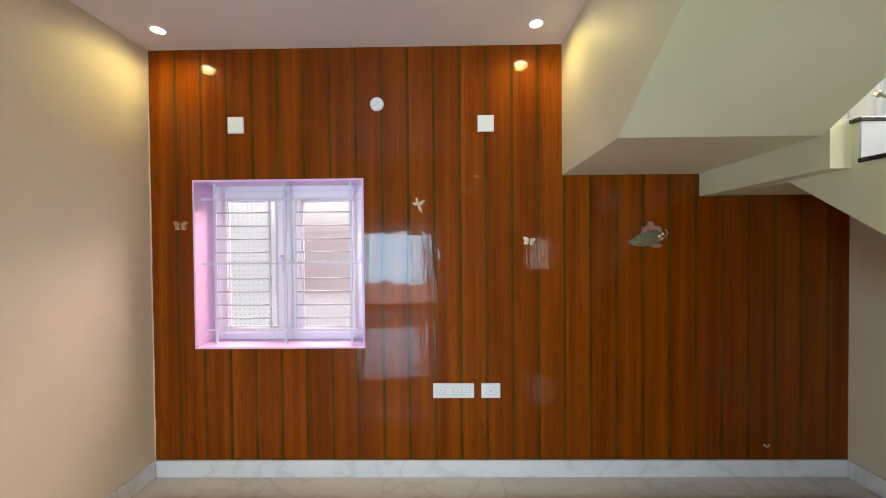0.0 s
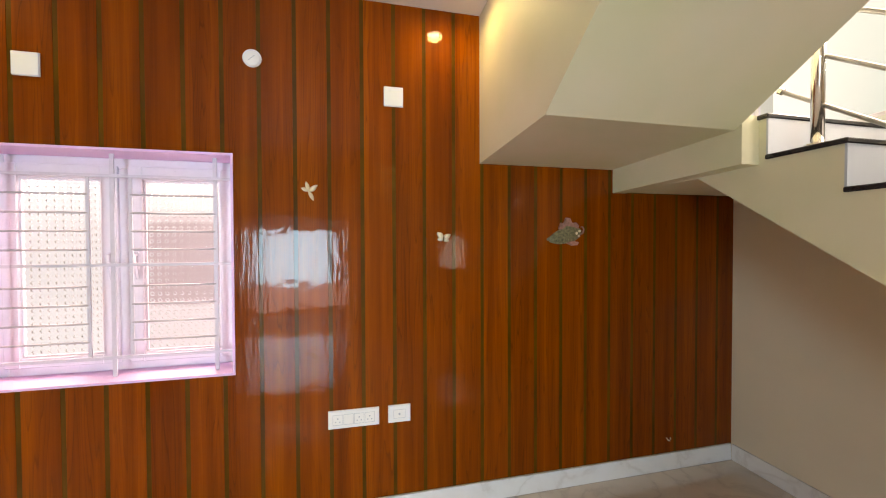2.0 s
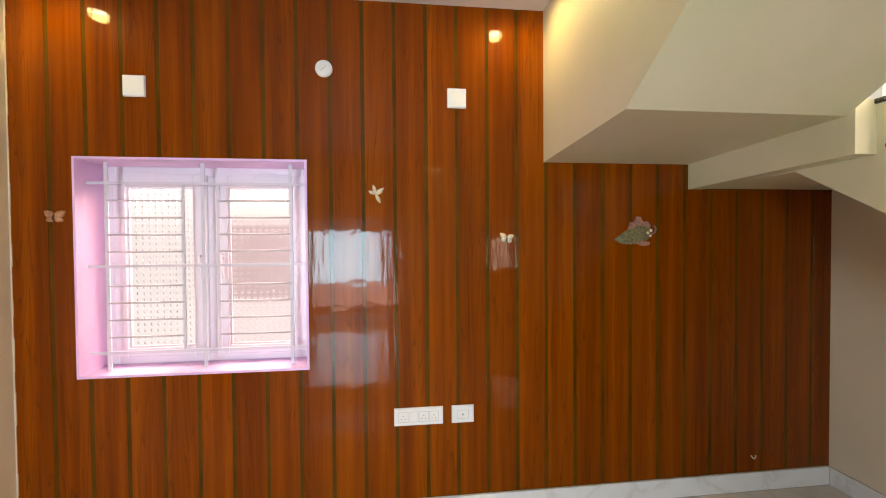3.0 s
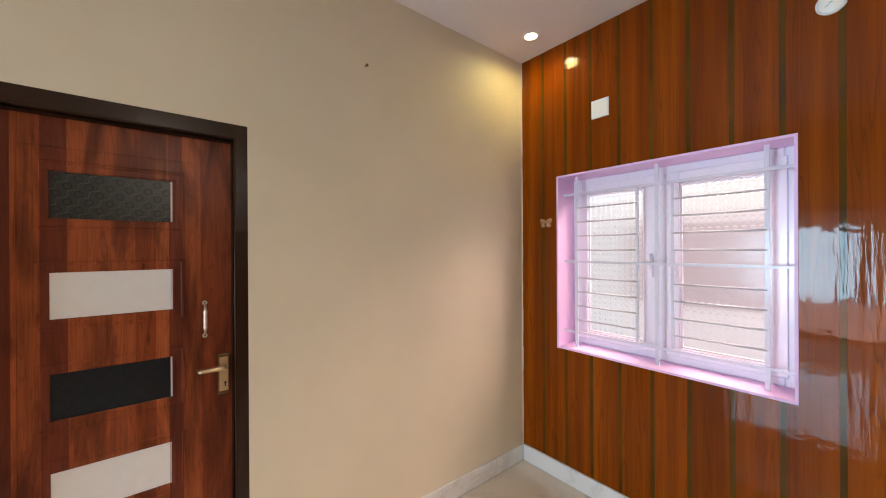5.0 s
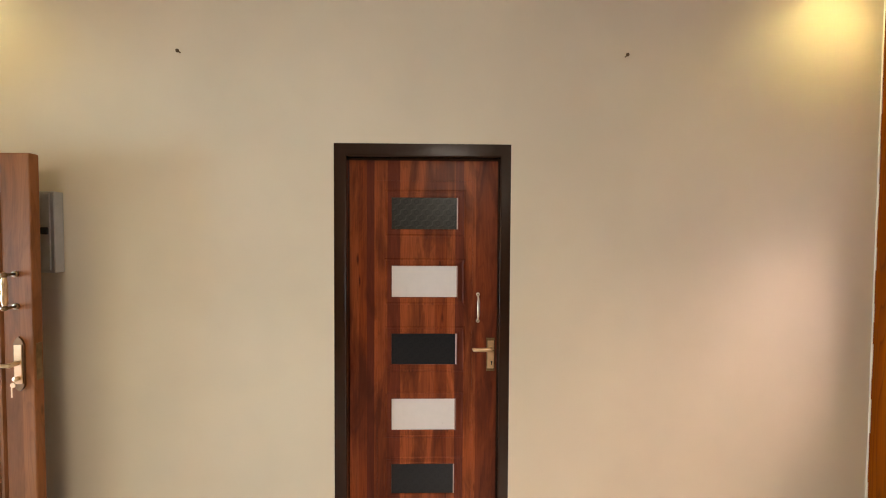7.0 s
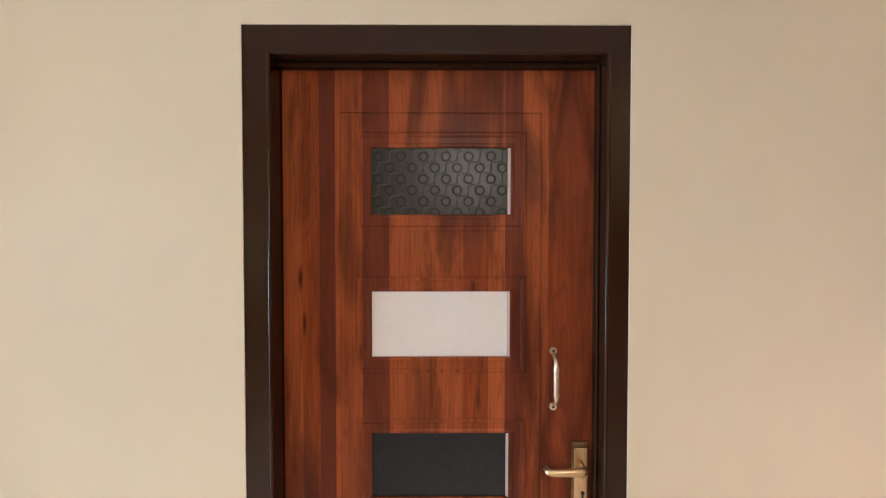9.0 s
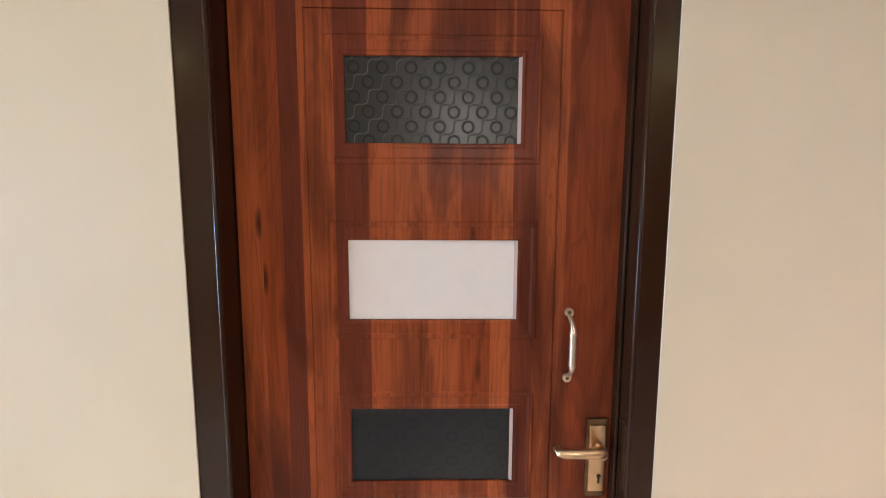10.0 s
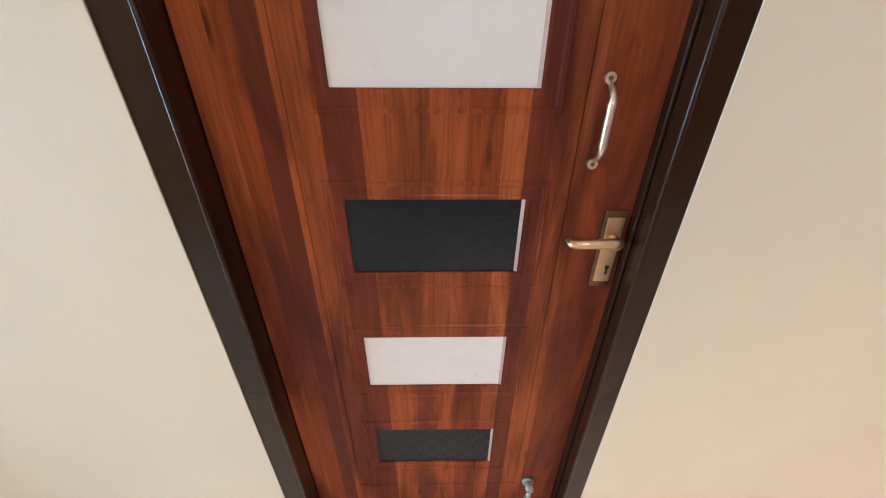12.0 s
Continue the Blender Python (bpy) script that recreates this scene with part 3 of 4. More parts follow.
# ---- window with grille ----
win = tagged(new("window_1"), "white double casement window with dotted glass", "window", "", "structure")
FY = N + 0.19
bm = bmesh.new()
fw = 0.055
for a, b in (((WX0, WZ0), (WX0 + fw, WZ1)), ((WX1 - fw, WZ0), (WX1, WZ1)), ((WX0 + fw, WZ0), (WX1 - fw, WZ0 + fw)), ((WX0 + fw, WZ1 - fw), (WX1 - fw, WZ1))):
    add_box(bm, (a[0], FY, a[1]), (b[0], FY + 0.06, b[1]), 0.004, 1)
part("window_frame", bm, UPVC, win)
part("mullion", box((-0.965, FY + 0.004, WZ0 + fw), (-0.895, FY + 0.06, WZ1 - fw), 0.004, 1), UPVC, win)
for x0, x1, g0, g1 in ((WX0 + fw - 0.012, -0.953, -1.392, -1.028), (-0.907, WX1 - fw + 0.012, -0.838, -0.462)):
    z0, z1, h0, h1 = WZ0 + fw - 0.012, WZ1 - fw + 0.012, 1.000, 1.932
    bm = bmesh.new()
    y0, y1 = FY - 0.014, FY + 0.03
    for a, b in (((x0, z0), (g0, z1)), ((g1, z0), (x1, z1)), ((g0, z0), (g1, h0)), ((g0, h1), (g1, z1))):
        add_box(bm, (a[0], y0, a[1]), (b[0], y1, b[1]), 0.003, 1)
    sash = part("sash", bm, UPVC, win)
    bm = bmesh.new()
    for a, b in (((g0, h0), (g0 + 0.010, h1)), ((g1 - 0.010, h0), (g1, h1)), ((g0 + 0.01, h0), (g1 - 0.01, h0 + 0.010)), ((g0 + 0.01, h1 - 0.010), (g1 - 0.01, h1))):
        add_box(bm, (a[0], FY + 0.002, a[1]), (b[0], FY + 0.012, b[1]))
    part("glazing_bead", bm, UPVC, sash)
    pane = part("pane", box((g0, FY + 0.012, h0), (g1, FY + 0.017, h1)), DOTTED, sash, "dotted pressed glass pane")
    pane.visible_shadow = False
for x in (-0.985, -0.868):
    bm = box((x - 0.012, FY - 0.020, 1.45), (x + 0.012, FY - 0.014, 1.55), 0.002, 1)
    hd = part("casement_handle", bm, UPVC, win)
    bm = bmesh.new()
    tube(bm, [(x, FY - 0.020, 1.53), (x, FY - 0.046, 1.53), (x + 0.004, FY - 0.050, 1.51), (x + 0.02, FY - 0.050, 1.40)], [0.009, 0.009, 0.009, 0.006], 10)
    part("lever", bm, UPVC, hd, "", True)

grille = thing("window_grille", "white painted steel bar grille fixed in the window recess", "window grille")
GY = N + 0.075
for x in (-1.413, -0.918, -0.447):
    part("upright_bar", box((x - 0.010, GY - 0.004, WZ0), (x + 0.010, GY + 0.004, WZ1), 0.001, 1), GRILLE_BAR, grille)
for x in (-1.024, -0.838):
    part("upright_bar", box((x - 0.008, GY - 0.004, 1.000), (x + 0.008, GY + 0.004, 1.938), 0.001, 1), GRILLE_BAR, grille)
for z in (1.008, 1.482, 1.935):
    part("cross_bar", box((WX0, GY - 0.012, z - 0.008), (WX1, GY - 0.004, z + 0.008), 0.001, 1), GRILLE_BAR, grille)
for k in range(1, 10):
    z = 1.935 - k * 0.0937
    if k == 5:
        continue
    for x0, x1 in ((-1.413, -1.024), (-0.838, -0.447)):
        part("grille_rod", cyl(bmesh.new(), (x0, GY, z), (x1, GY, z), 0.0055, 10), GRILLE, grille, "", True)

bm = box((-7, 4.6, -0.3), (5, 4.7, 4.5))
tagged(finish("backdrop", bm, backdrop_material()), "glowing backdrop of the pink neighbouring house, with an added bright band above", "backdrop", "", "structure")

# ---- the toilet door ----
door = tagged(new("door_1"), "closed red-brown laminate door with black and white inset panels in a dark brown frame", "door", "", "structure")
FX = W - 0.003
LX = -1.878
IY0, IY1, IZ = -0.450, 0.308, 2.040


O0, O1, OZ = DY0 - 0.002, DY1 + 0.002, DZ + 0.002
for nm, pts in (("jamb", [(O0, 0), (IY0, 0), (IY0, IZ), (O0, OZ)]),
                ("jamb", [(IY1, 0), (O1, 0), (O1, OZ), (IY1, IZ)]),
                ("door_head", [(IY0, IZ), (IY1, IZ), (O1, OZ), (O0, OZ)])):
    part(nm, prism(bmesh.new(), pts, "x", W - 0.12, FX), FRAME_BROWN, door)
# rounded bead on the inner edge of the frame
for a, b in (((IY0 - 0.006, 0.012), (IY0 + 0.003, IZ + 0.006)), ((IY1 - 0.003, 0.012), (IY1 + 0.006, IZ + 0.006)), ((IY0 + 0.003, IZ - 0.003), (IY1 - 0.003, IZ + 0.006))):
    part("frame_bead", box((FX - 0.012, a[0], a[1]), (FX + 0.0008, b[0], b[1]), 0.0040, 3), FRAME_BROWN, door, "", True)
for y0, y1 in ((IY1 - 0.006, IY1),):
    part("door_bead", box((LX - 0.02, y0, 0.0), (LX + 0.022, y1, IZ), 0.004, 2), FRAME_BROWN, door)
part("door_bead", box((LX - 0.02, IY0, IZ - 0.010), (LX + 0.02, IY1, IZ), 0.004, 2), FRAME_BROWN, door)
part("threshold", box((W - 0.12, IY0, -0.003), (W + 0.004, IY1, 0.012), 0.003, 1), GRANITE, door, "black granite threshold")

PY0, PY1 = -0.235, 0.100
PANELS = [(1.685, 1.846), (1.339, 1.499), (0.993, 1.152), (0.652, 0.815), (0.318, 0.474)]
GY0, GY1, GZ0, GZ1 = -0.307, 0.175, 0.20, 1.928
bm = bmesh.new()
g = 0.0016
T = 0.035
for a, b in (((IY0 + 0.003, 0.016), (GY0 - g, IZ - 0.003)), ((GY1 + g, 0.016), (IY1 - 0.003, IZ - 0.003)),
             ((GY0 - g, GZ1 + g), (GY1 + g, IZ - 0.003)), ((GY0 - g, 0.016), (GY1 + g, GZ0 - g))):
    add_box(bm, (LX - T, a[0], a[1]), (LX, b[0], b[1]))
edges = [GZ0 + g] + [z for p in PANELS[::-1] for z in p] + [GZ1 - g]
add_box(bm, (LX - T, GY0 + g, GZ0 + g), (LX, PY0, GZ1 - g))
add_box(bm, (LX - T, PY1, GZ0 + g), (LX, GY1 - g, GZ1 - g))
for z0, z1 in zip(edges[::2], edges[1::2]):
    add_box(bm, (LX - T, PY0, z0), (LX, PY1, z1))
for (z0, z1), pe in zip(PANELS[2:], (0.098, 0.094, 0.089)):
    add_box(bm, (LX - T, pe, z0), (LX, PY1, z1))
add_box(bm, (LX - T - 0.004, IY0 + 0.003, 0.016), (LX - T + 0.030, IY1 - 0.003, 0.0165))
# shallow floor of the groove round the panels
D = LX - 0.0028
add_box(bm, (LX - T, GY0 - g, GZ0 - g), (D, GY0 + g, GZ1 + g))
add_box(bm, (LX - T, GY1 - g, GZ0 - g), (D, GY1 + g, GZ1 + g))
add_box(bm, (LX - T, GY0 + g, GZ0 - g), (D, GY1 - g, GZ0 + g))
add_box(bm, (LX - T, GY0 + g, GZ1 - g), (D, GY1 - g, GZ1 + g))
leaf = part("leaf", bm, DOOR_WOOD, door)
part("back_sheet", box((LX - T - 0.004, IY0 + 0.003, 0.017), (LX - 0.006, IY1 - 0.003, IZ - 0.004)), DOOR_WOOD, leaf)
for i, (z0, z1) in enumerate(PANELS):
    PE = (0.101, 0.100, 0.098, 0.094, 0.089)[i]
    part("panel_moulding", ring_x(bmesh.new(), LX, PY0 - 0.037, PY1 + 0.040, z0 - 0.040, z1 + 0.038, 0.014, 0.0029), DOOR_WOOD, leaf)
    part("panel_moulding", ring_x(bmesh.new(), LX, PY0 - 0.010, PY1 + 0.010, z0 - 0.010, z1 + 0.010, 0.010, 0.0012), DOOR_WOOD, leaf)
    part("inset_panel", box((LX - 0.007, PY0 + 0.0005, z0 + 0.0005), (LX - 0.0035, PE - 0.0005, z1 - 0.0005)), (LIT_GLASS, WHITE_PANEL, DIM_GLASS, WHITE_PANEL, DIM_GLASS)[i], leaf,
         "smoked embossed glass" if i % 2 == 0 else "white acrylic panel")
    bm = bmesh.new()
    prism(bm, [(PE - 0.006, LX - 0.0035), (PE, LX - 0.0035), (PE, LX + 0.001)], "z", 0, 1)
    for v in bm.verts:
        v.co = Vector((v.co.y, v.co.x, z0 + 0.001 + v.co.z * (z1 - z0 - 0.002)))
    part("panel_edge", bm, PANEL_EDGE, leaf, "pale bevelled edge")


def pull_handle(parent, x, y, z0, z1, out, mat, r=0.0065):
    bm = bmesh.new()
    n = 12
    pts, rad = [], []
    for i in range(n + 1):
        u = i / n
        s = math.sin(math.pi * u)
        pts.append((x + 0.004 + out * min(1, 2.6 * s) ** 0.8, y, z0 + (z1 - z0) * u))
        rad.append(r * (0.62 + 0.45 * math.sin(math.pi * u) + (0.22 if abs(u - 0.22) < 0.05 or abs(u - 0.78) < 0.05 else 0)))
    tube(bm, pts, rad, 12)
    h = part("pull_handle", bm, mat, parent, "champagne coloured metal pull handle", True)
    for z in (z0 - 0.006, z1 + 0.006):
        bm = cyl(bmesh.new(), (x, y, z), (x + 0.005, y, z), 0.0090, 24)
        part("eyelet", bm, mat, h)
        part("screw", cyl(bmesh.new(), (x + 0.004, y, z), (x + 0.0058, y, z), 0.0036, 12), NAIL, h)
    return h


pull_handle(leaf, LX, 0.206, 1.225, 1.349, 0.024, CHAMPAGNE)

# lever lock
LY0, LY1 = 0.251, 0.294
lock = part("lock_plate", box((LX, LY0, 0.960), (LX + 0.006, LY1, 1.132), 0.003, 2), BRONZE, leaf, "antique brass lock plate")
part("plate_face", box((LX + 0.006, LY0 + 0.005, 0.975), (LX + 0.010, LY1 - 0.005, 1.066), 0.002, 2), BRASS, lock)
part("plate_face", box((LX + 0.006, LY0 + 0.005, 1.070), (LX + 0.010, LY1 - 0.005, 1.119), 0.002, 2), BRASS, lock)
part("lever_neck", cyl(bmesh.new(), (LX + 0.006, 0.272, 1.074), (LX + 0.045, 0.266, 1.080), 0.011, 20), BRASS, lock, "", True)
bm = bmesh.new()
tube(bm, [(LX + 0.040, 0.276, 1.081), (LX + 0.041, 0.258, 1.081), (LX + 0.041, 0.222, 1.080), (LX + 0.040, 0.194, 1.079), (LX + 0.034, 0.185, 1.079), (LX + 0.022, 0.183, 1.079)],
     [0.0100, 0.0115, 0.0100, 0.0095, 0.0100, 0.0080], 16, (0.95, 0.80))
part("lever_handle", bm, BRASS, lock, "satin brass lever", True)
bm = cyl(bmesh.new(), (LX + 0.0095, 0.277, 1.010), (LX + 0.0112, 0.277, 1.010), 0.0045, 16)
add_box(bm, (LX + 0.0095, 0.2748, 0.994), (LX + 0.0112, 0.2792, 1.010))
part("keyhole", bm, DARK, lock)

# small catch near the foot of the leaf
bm = cyl(bmesh.new(), (LX, 0.215, 0.215), (LX + 0.010, 0.215, 0.215), 0.018, 20)
cyl(bm, (LX + 0.010, 0.215, 0.215), (LX + 0.034, 0.215, 0.215), 0.012, 18)
catch = part("door_catch", bm, SATIN, leaf, "steel door catch", True)
bm = bmesh.new()
tube(bm, [(LX + 0.026, 0.217, 0.204), (LX + 0.030, 0.214, 0.180), (LX + 0.030, 0.210, 0.160)], [0.006, 0.009, 0.008], 10)
part("catch_tongue", bm, SATIN, catch, "", True)

# ---- the open main door ----
main = tagged(new("door_2"), "open carved teak main door standing along the wall", "door", "", "structure")
AX, AY0, AY1, AZ = -1.60, -2.60, -1.722, 1.990
bm = bmesh.new()
st = 0.125
for a, b in (((AY0, 0.012), (AY0 + st, AZ)), ((AY1 - st, 0.012), (AY1, AZ)), ((AY0 + st, AZ - 0.16), (AY1 - st, AZ)), ((AY0 + st, 0.012), (AY1 - st, 0.22))):
    add_box(bm, (AX - 0.038, a[0], a[1]), (AX, b[0], b[1]), 0.005, 2)
mleaf = part("leaf", bm, TEAK, main)
part("door_panel", box((AX - 0.028, AY0 + st - 0.004, 0.216), (AX - 0.014, AY1 - st + 0.004, AZ - 0.156)), TEAK, mleaf)
part("panel_moulding", ring_x(bmesh.new(), AX - 0.014, AY0 + st, AY1 - st, 0.22, AZ - 0.16, 0.030, 0.018), TEAK, mleaf)
part("panel_moulding", ring_x(bmesh.new(), AX - 0.014, AY0 + st + 0.05, AY1 - st - 0.05, 0.27, AZ - 0.21, 0.022, 0.020), TEAK, mleaf)
for k in range(22):
    z = 0.32 + k * 0.0665
    bm = bmesh.new()
    bmesh.ops.create_uvsphere(bm, u_segments=10, v_segments=6, radius=0.011, matrix=Matrix.Translation((AX - 0.004, AY1 - st - 0.036, z)))
    part("carved_bead", bm, TEAK, mleaf, "", True)
# pull handle with two posts
PYM = -1.790
for z in (1.478, 1.340):
    bm = cyl(bmesh.new(), (AX, PYM, z), (AX + 0.005, PYM, z), 0.014, 18)
    cyl(bm, (AX + 0.005, PYM, z), (AX + 0.040, PYM, z), 0.006, 14)
    bmesh.ops.create_uvsphere(bm, u_segments=14, v_segments=8, radius=0.012, matrix=Matrix.Translation((AX + 0.042, PYM, z)))
    part("handle_post", bm, BRONZE, mleaf, "", True)
bm = bmesh.new()
tube(bm, [(AX + 0.042, PYM, 1.340 + 0.138 * i / 8) for i in range(9)], [0.006, 0.008, 0.0105, 0.0095, 0.0085, 0.0095, 0.0105, 0.008, 0.006], 14)
part("pull_bar", bm, BRASS, mleaf, "", True)
bm = bmesh.new()
PL = -1.780
outline = [(PL - 0.014, 0.988), (PL, 0.978), (PL + 0.014, 0.988), (PL + 0.022, 1.004), (PL + 0.022, 1.180), (PL + 0.014, 1.198), (PL, 1.212), (PL - 0.014, 1.198), (PL - 0.022, 1.180), (PL - 0.022, 1.004)]
prism(bm, outline, "x", AX, AX + 0.007)
mlock = part("lock_plate", bm, BRONZE, mleaf, "ornate antique brass lock plate")
part("plate_face", box((AX + 0.007, PL - 0.017, 1.01), (AX + 0.010, PL + 0.017, 1.178), 0.002, 1), BRASS, mlock)
bm = cyl(bmesh.new(), (AX + 0.007, PL, 1.100), (AX + 0.045, PL, 1.100), 0.010, 16)
tube(bm, [(AX + 0.045, PL + 0.008, 1.100), (AX + 0.048, PL - 0.03, 1.101), (AX + 0.048, PL - 0.058, 1.105), (AX + 0.047, PL - 0.088, 1.101), (AX + 0.044, PL - 0.104, 1.090)], [0.009, 0.0075, 0.0075, 0.007, 0.005], 12)
part("lever_handle", bm, BRASS, mlock, "", True)
bm = cyl(bmesh.new(), (AX + 0.010, PL, 1.035), (AX + 0.024, PL, 1.035), 0.010, 16)
part("lock_cylinder", bm, BRASS, mlock, "", True)
bm = cyl(bmesh.new(), (AX + 0.026, PL - 0.002, 1.012), (AX + 0.029, PL - 0.002, 1.012), 0.011, 14)
add_box(bm, (AX + 0.030, PL - 0.006, 0.962), (AX + 0.0322, PL, 1.002))
part("key", bm, BRASS, mlock, "key hanging in the lock")
part("latch_plate", box((AX - 0.030, AY1, 1.02), (AX - 0.008, AY1 + 0.002, 1.18)), BRONZE, mleaf)
bm = bmesh.new()
for x0, x1, z0, z1 in ((MX0 - 0.06, MX0, 0, MZ + 0.06), (MX1, MX1 + 0.06, 0, MZ + 0.06), (MX0, MX1, MZ, MZ + 0.06)):
    add_box(bm, (x0, S + 0.001, z0), (x1, S + 0.02, z1), 0.004, 1)
part("door_frame", bm, TEAK, main)

# electricity board behind the main door
db = thing("distribution_board", "grey steel electricity board with a black latch on the cream wall", "fuse box")
part("cabinet", box((W, -2.20, 1.468), (W + 0.045, -1.800, 1.850), 0.003, 1), DB_GREY, db)
dbd = part("cover_door", box((W + 0.045, -2.17, 1.480), (W + 0.052, -1.815, 1.838), 0.002, 1), DB_GREY, db)
part("latch", box((W + 0.052, -1.850, 1.648), (W + 0.062, -1.817, 1.682), 0.004, 2), DARK, dbd, "black plastic latch")

# ---- ceiling lamps ----


def downlight(x, y):
    lamp = thing("downlight", "small round lit recessed ceiling lamp", "ceiling light", "ceiling downlights")
    lamp.location = (x, y, CEIL)
    bm = bmesh.new()
    seg = 32
    prof = [(0.050, 0.0), (0.049, -0.005), (0.044, -0.007), (0.036, -0.004), (0.034, 0.004)]
    rings = [[bm.verts.new((r * math.cos(2 * math.pi * k / seg), r * math.sin(2 * math.pi * k / seg), z)) for k in range(seg)] for r, z in prof]
    for a, b in zip(rings, rings[1:]):
        for k in range(seg):
            bm.faces.new((a[k], a[(k + 1) % seg], b[(k + 1) % seg], b[k]))
    part("trim_ring", bm, PLATE, lamp, "", True)
    part("lens", cyl(bmesh.new(), (0, 0, -0.004), (0, 0, -0.002), 0.037, 32), LED, lamp, "glowing warm lens")
    l = bpy.data.lights.new("downlight_beam", 'SPOT')
    l.energy, l.color, l.spot_size, l.spot_blend, l.shadow_soft_size = 7.5, (1.0, 0.92, 0.36), radians(172), 0.8, 0.04
    o = new("downlight_beam", l)
    o.location = (x, y, CEIL - 0.02)


for x, y in ((-1.548, 1.957), (0.790, 1.955), (-1.548, -2.42), (0.790, -2.42)):
    downlight(x, y)

# ---- fittings on the boarded wall ----


def cover_plate(x, z):
    p = thing("blank_plate", "square white blank switch plate on the boards", "switch plate", "square blank plates")
    part("base", box((x - 0.055, N - 0.006, z - 0.056), (x + 0.055, N, z + 0.056), 0.002, 1), PLATE, p)
    part("cover", box((x - 0.053, N - 0.011, z - 0.054), (x + 0.053, N - 0.006, z + 0.054), 0.004, 3), PLATE, p)


cover_plate(-1.206, 2.433)
cover_plate(0.503, 2.424)

disc = thing("round_cover", "round white junction cover with a small grey mark", "junction box")
bm = cyl(bmesh.new(), (-0.236, N, 2.563), (-0.236, N - 0.008, 2.563), 0.046, 40)
part("base", bm, PLATE, disc)
bm = cyl(bmesh.new(), (-0.236, N - 0.008, 2.563), (-0.236, N - 0.011, 2.563), 0.041, 40, 0.038)
part("cap", bm, PLATE, disc, "", True)
bm = bmesh.new()
for dx, dz in ((-0.012, -0.009), (-0.002, 0.0), (0.009, 0.010)):
    prism(bm, [(-0.236 + dx - 0.006, 2.563 + dz - 0.004), (-0.236 + dx + 0.004, 2.563 + dz - 0.001), (-0.236 + dx + 0.006, 2.563 + dz + 0.004), (-0.236 + dx - 0.003, 2.563 + dz + 0.001)], "y", N - 0.0120, N - 0.0108)
part("mark", bm, PLATE_GREY, disc)

board = thing("switch_board", "white modular plate with three sockets and one switch", "socket")
part("base", box((0.130, N - 0.007, 0.549), (0.411, N, 0.651), 0.002, 1), PLATE, board)
part("frame", box((0.133, N - 0.012, 0.552), (0.408, N - 0.007, 0.648), 0.003, 2), PLATE, board)
for k in range(4):
    x0 = 0.155 + k * 0.0585
    bm = bmesh.new()
    for a, b in (((x0, 0.571), (x0 + 0.0015, 0.629)), ((x0 + 0.053, 0.571), (x0 + 0.0545, 0.629)), ((x0 + 0.0015, 0.571), (x0 + 0.053, 0.5725)), ((x0 + 0.0015, 0.6275), (x0 + 0.053, 0.629))):
        add_box(bm, (a[0], N - 0.0125, a[1]), (b[0], N - 0.0115, b[1]))
    mod = part("module", bm, PLATE_GREY, board, "thin grey module outline")
    if k == 1:
        part("rocker", box((x0 + 0.004, N - 0.0150, 0.575), (x0 + 0.0505, N - 0.012, 0.625), 0.0015, 2), PLATE, mod)
    else:
        bm = bmesh.new()
        for dx, dz, r in ((0.027, 0.036, 0.0042), (0.016, 0.018, 0.0036), (0.038, 0.018, 0.0036)):
            cyl(bm, (x0 + dx, N - 0.0128, 0.571 + dz), (x0 + dx, N - 0.0110, 0.571 + dz), r, 12)
        part("socket_holes", bm, PLATE_GREY, mod)

point = thing("television_point", "small white plate with a single aerial point", "socket")
part("base", box((0.461, N - 0.007, 0.549), (0.591, N, 0.651), 0.002, 1), PLATE, point)
part("frame", box((0.464, N - 0.012, 0.552), (0.588, N - 0.007, 0.648), 0.003, 2), PLATE, point)
bm = bmesh.new()
for a, b in (((0.492, 0.575), (0.4935, 0.625)), ((0.5585, 0.575), (0.560, 0.625)), ((0.4935, 0.575), (0.5585, 0.5765)), ((0.4935, 0.6235), (0.5585, 0.625))):
    add_box(bm, (a[0], N - 0.0125, a[1]), (b[0], N - 0.0115, b[1]))
part("module", bm, PLATE_GREY, point)
bm = cyl(bmesh.new(), (0.526, N - 0.012, 0.600), (0.526, N - 0.016, 0.600), 0.006, 16)
cyl(bm, (0.526, N - 0.016, 0.600), (0.526, N - 0.017, 0.600), 0.0025, 10)
part("aerial_pin", bm, PLATE_GREY, point)


def petal(bm, x, z, ang, length, width, y=N - 0.004, lift=0.012):
    """A pointed, slightly raised leaf shape on the wall, from its root."""
    n = 10
    c, s = math.cos(ang), math.sin(ang)
    left, mid, right = [], [], []
    for i in range(n + 1):
        u = i / n
        w = width / 2 * math.sin(math.pi * min(1, u * 0.92 + 0.06)) ** 0.8
        h = lift * math.sin(math.pi * (0.1 + 0.85 * u))
        for lst, side, up in ((left, w, 0.35), (mid, 0, 1.0), (right, -w, 0.35)):
            lst.append(bm.verts.new((x + c * u * length - s * side, y - h * up, z + s * u * length + c * side)))
    base = [bm.verts.new((v.co.x, N, v.co.z)) for v in left + right[::-1]]
    rim = left + right[::-1]
    for a, b in ((left, mid), (mid, right)):
        for i in range(n):
            bm.faces.new((a[i], a[i + 1], b[i + 1], b[i]))
    for i in range(len(rim)):
        j = (i + 1) % len(rim)
        bm.faces.new((rim[i], rim[j], base[j], base[i]))
    return bm


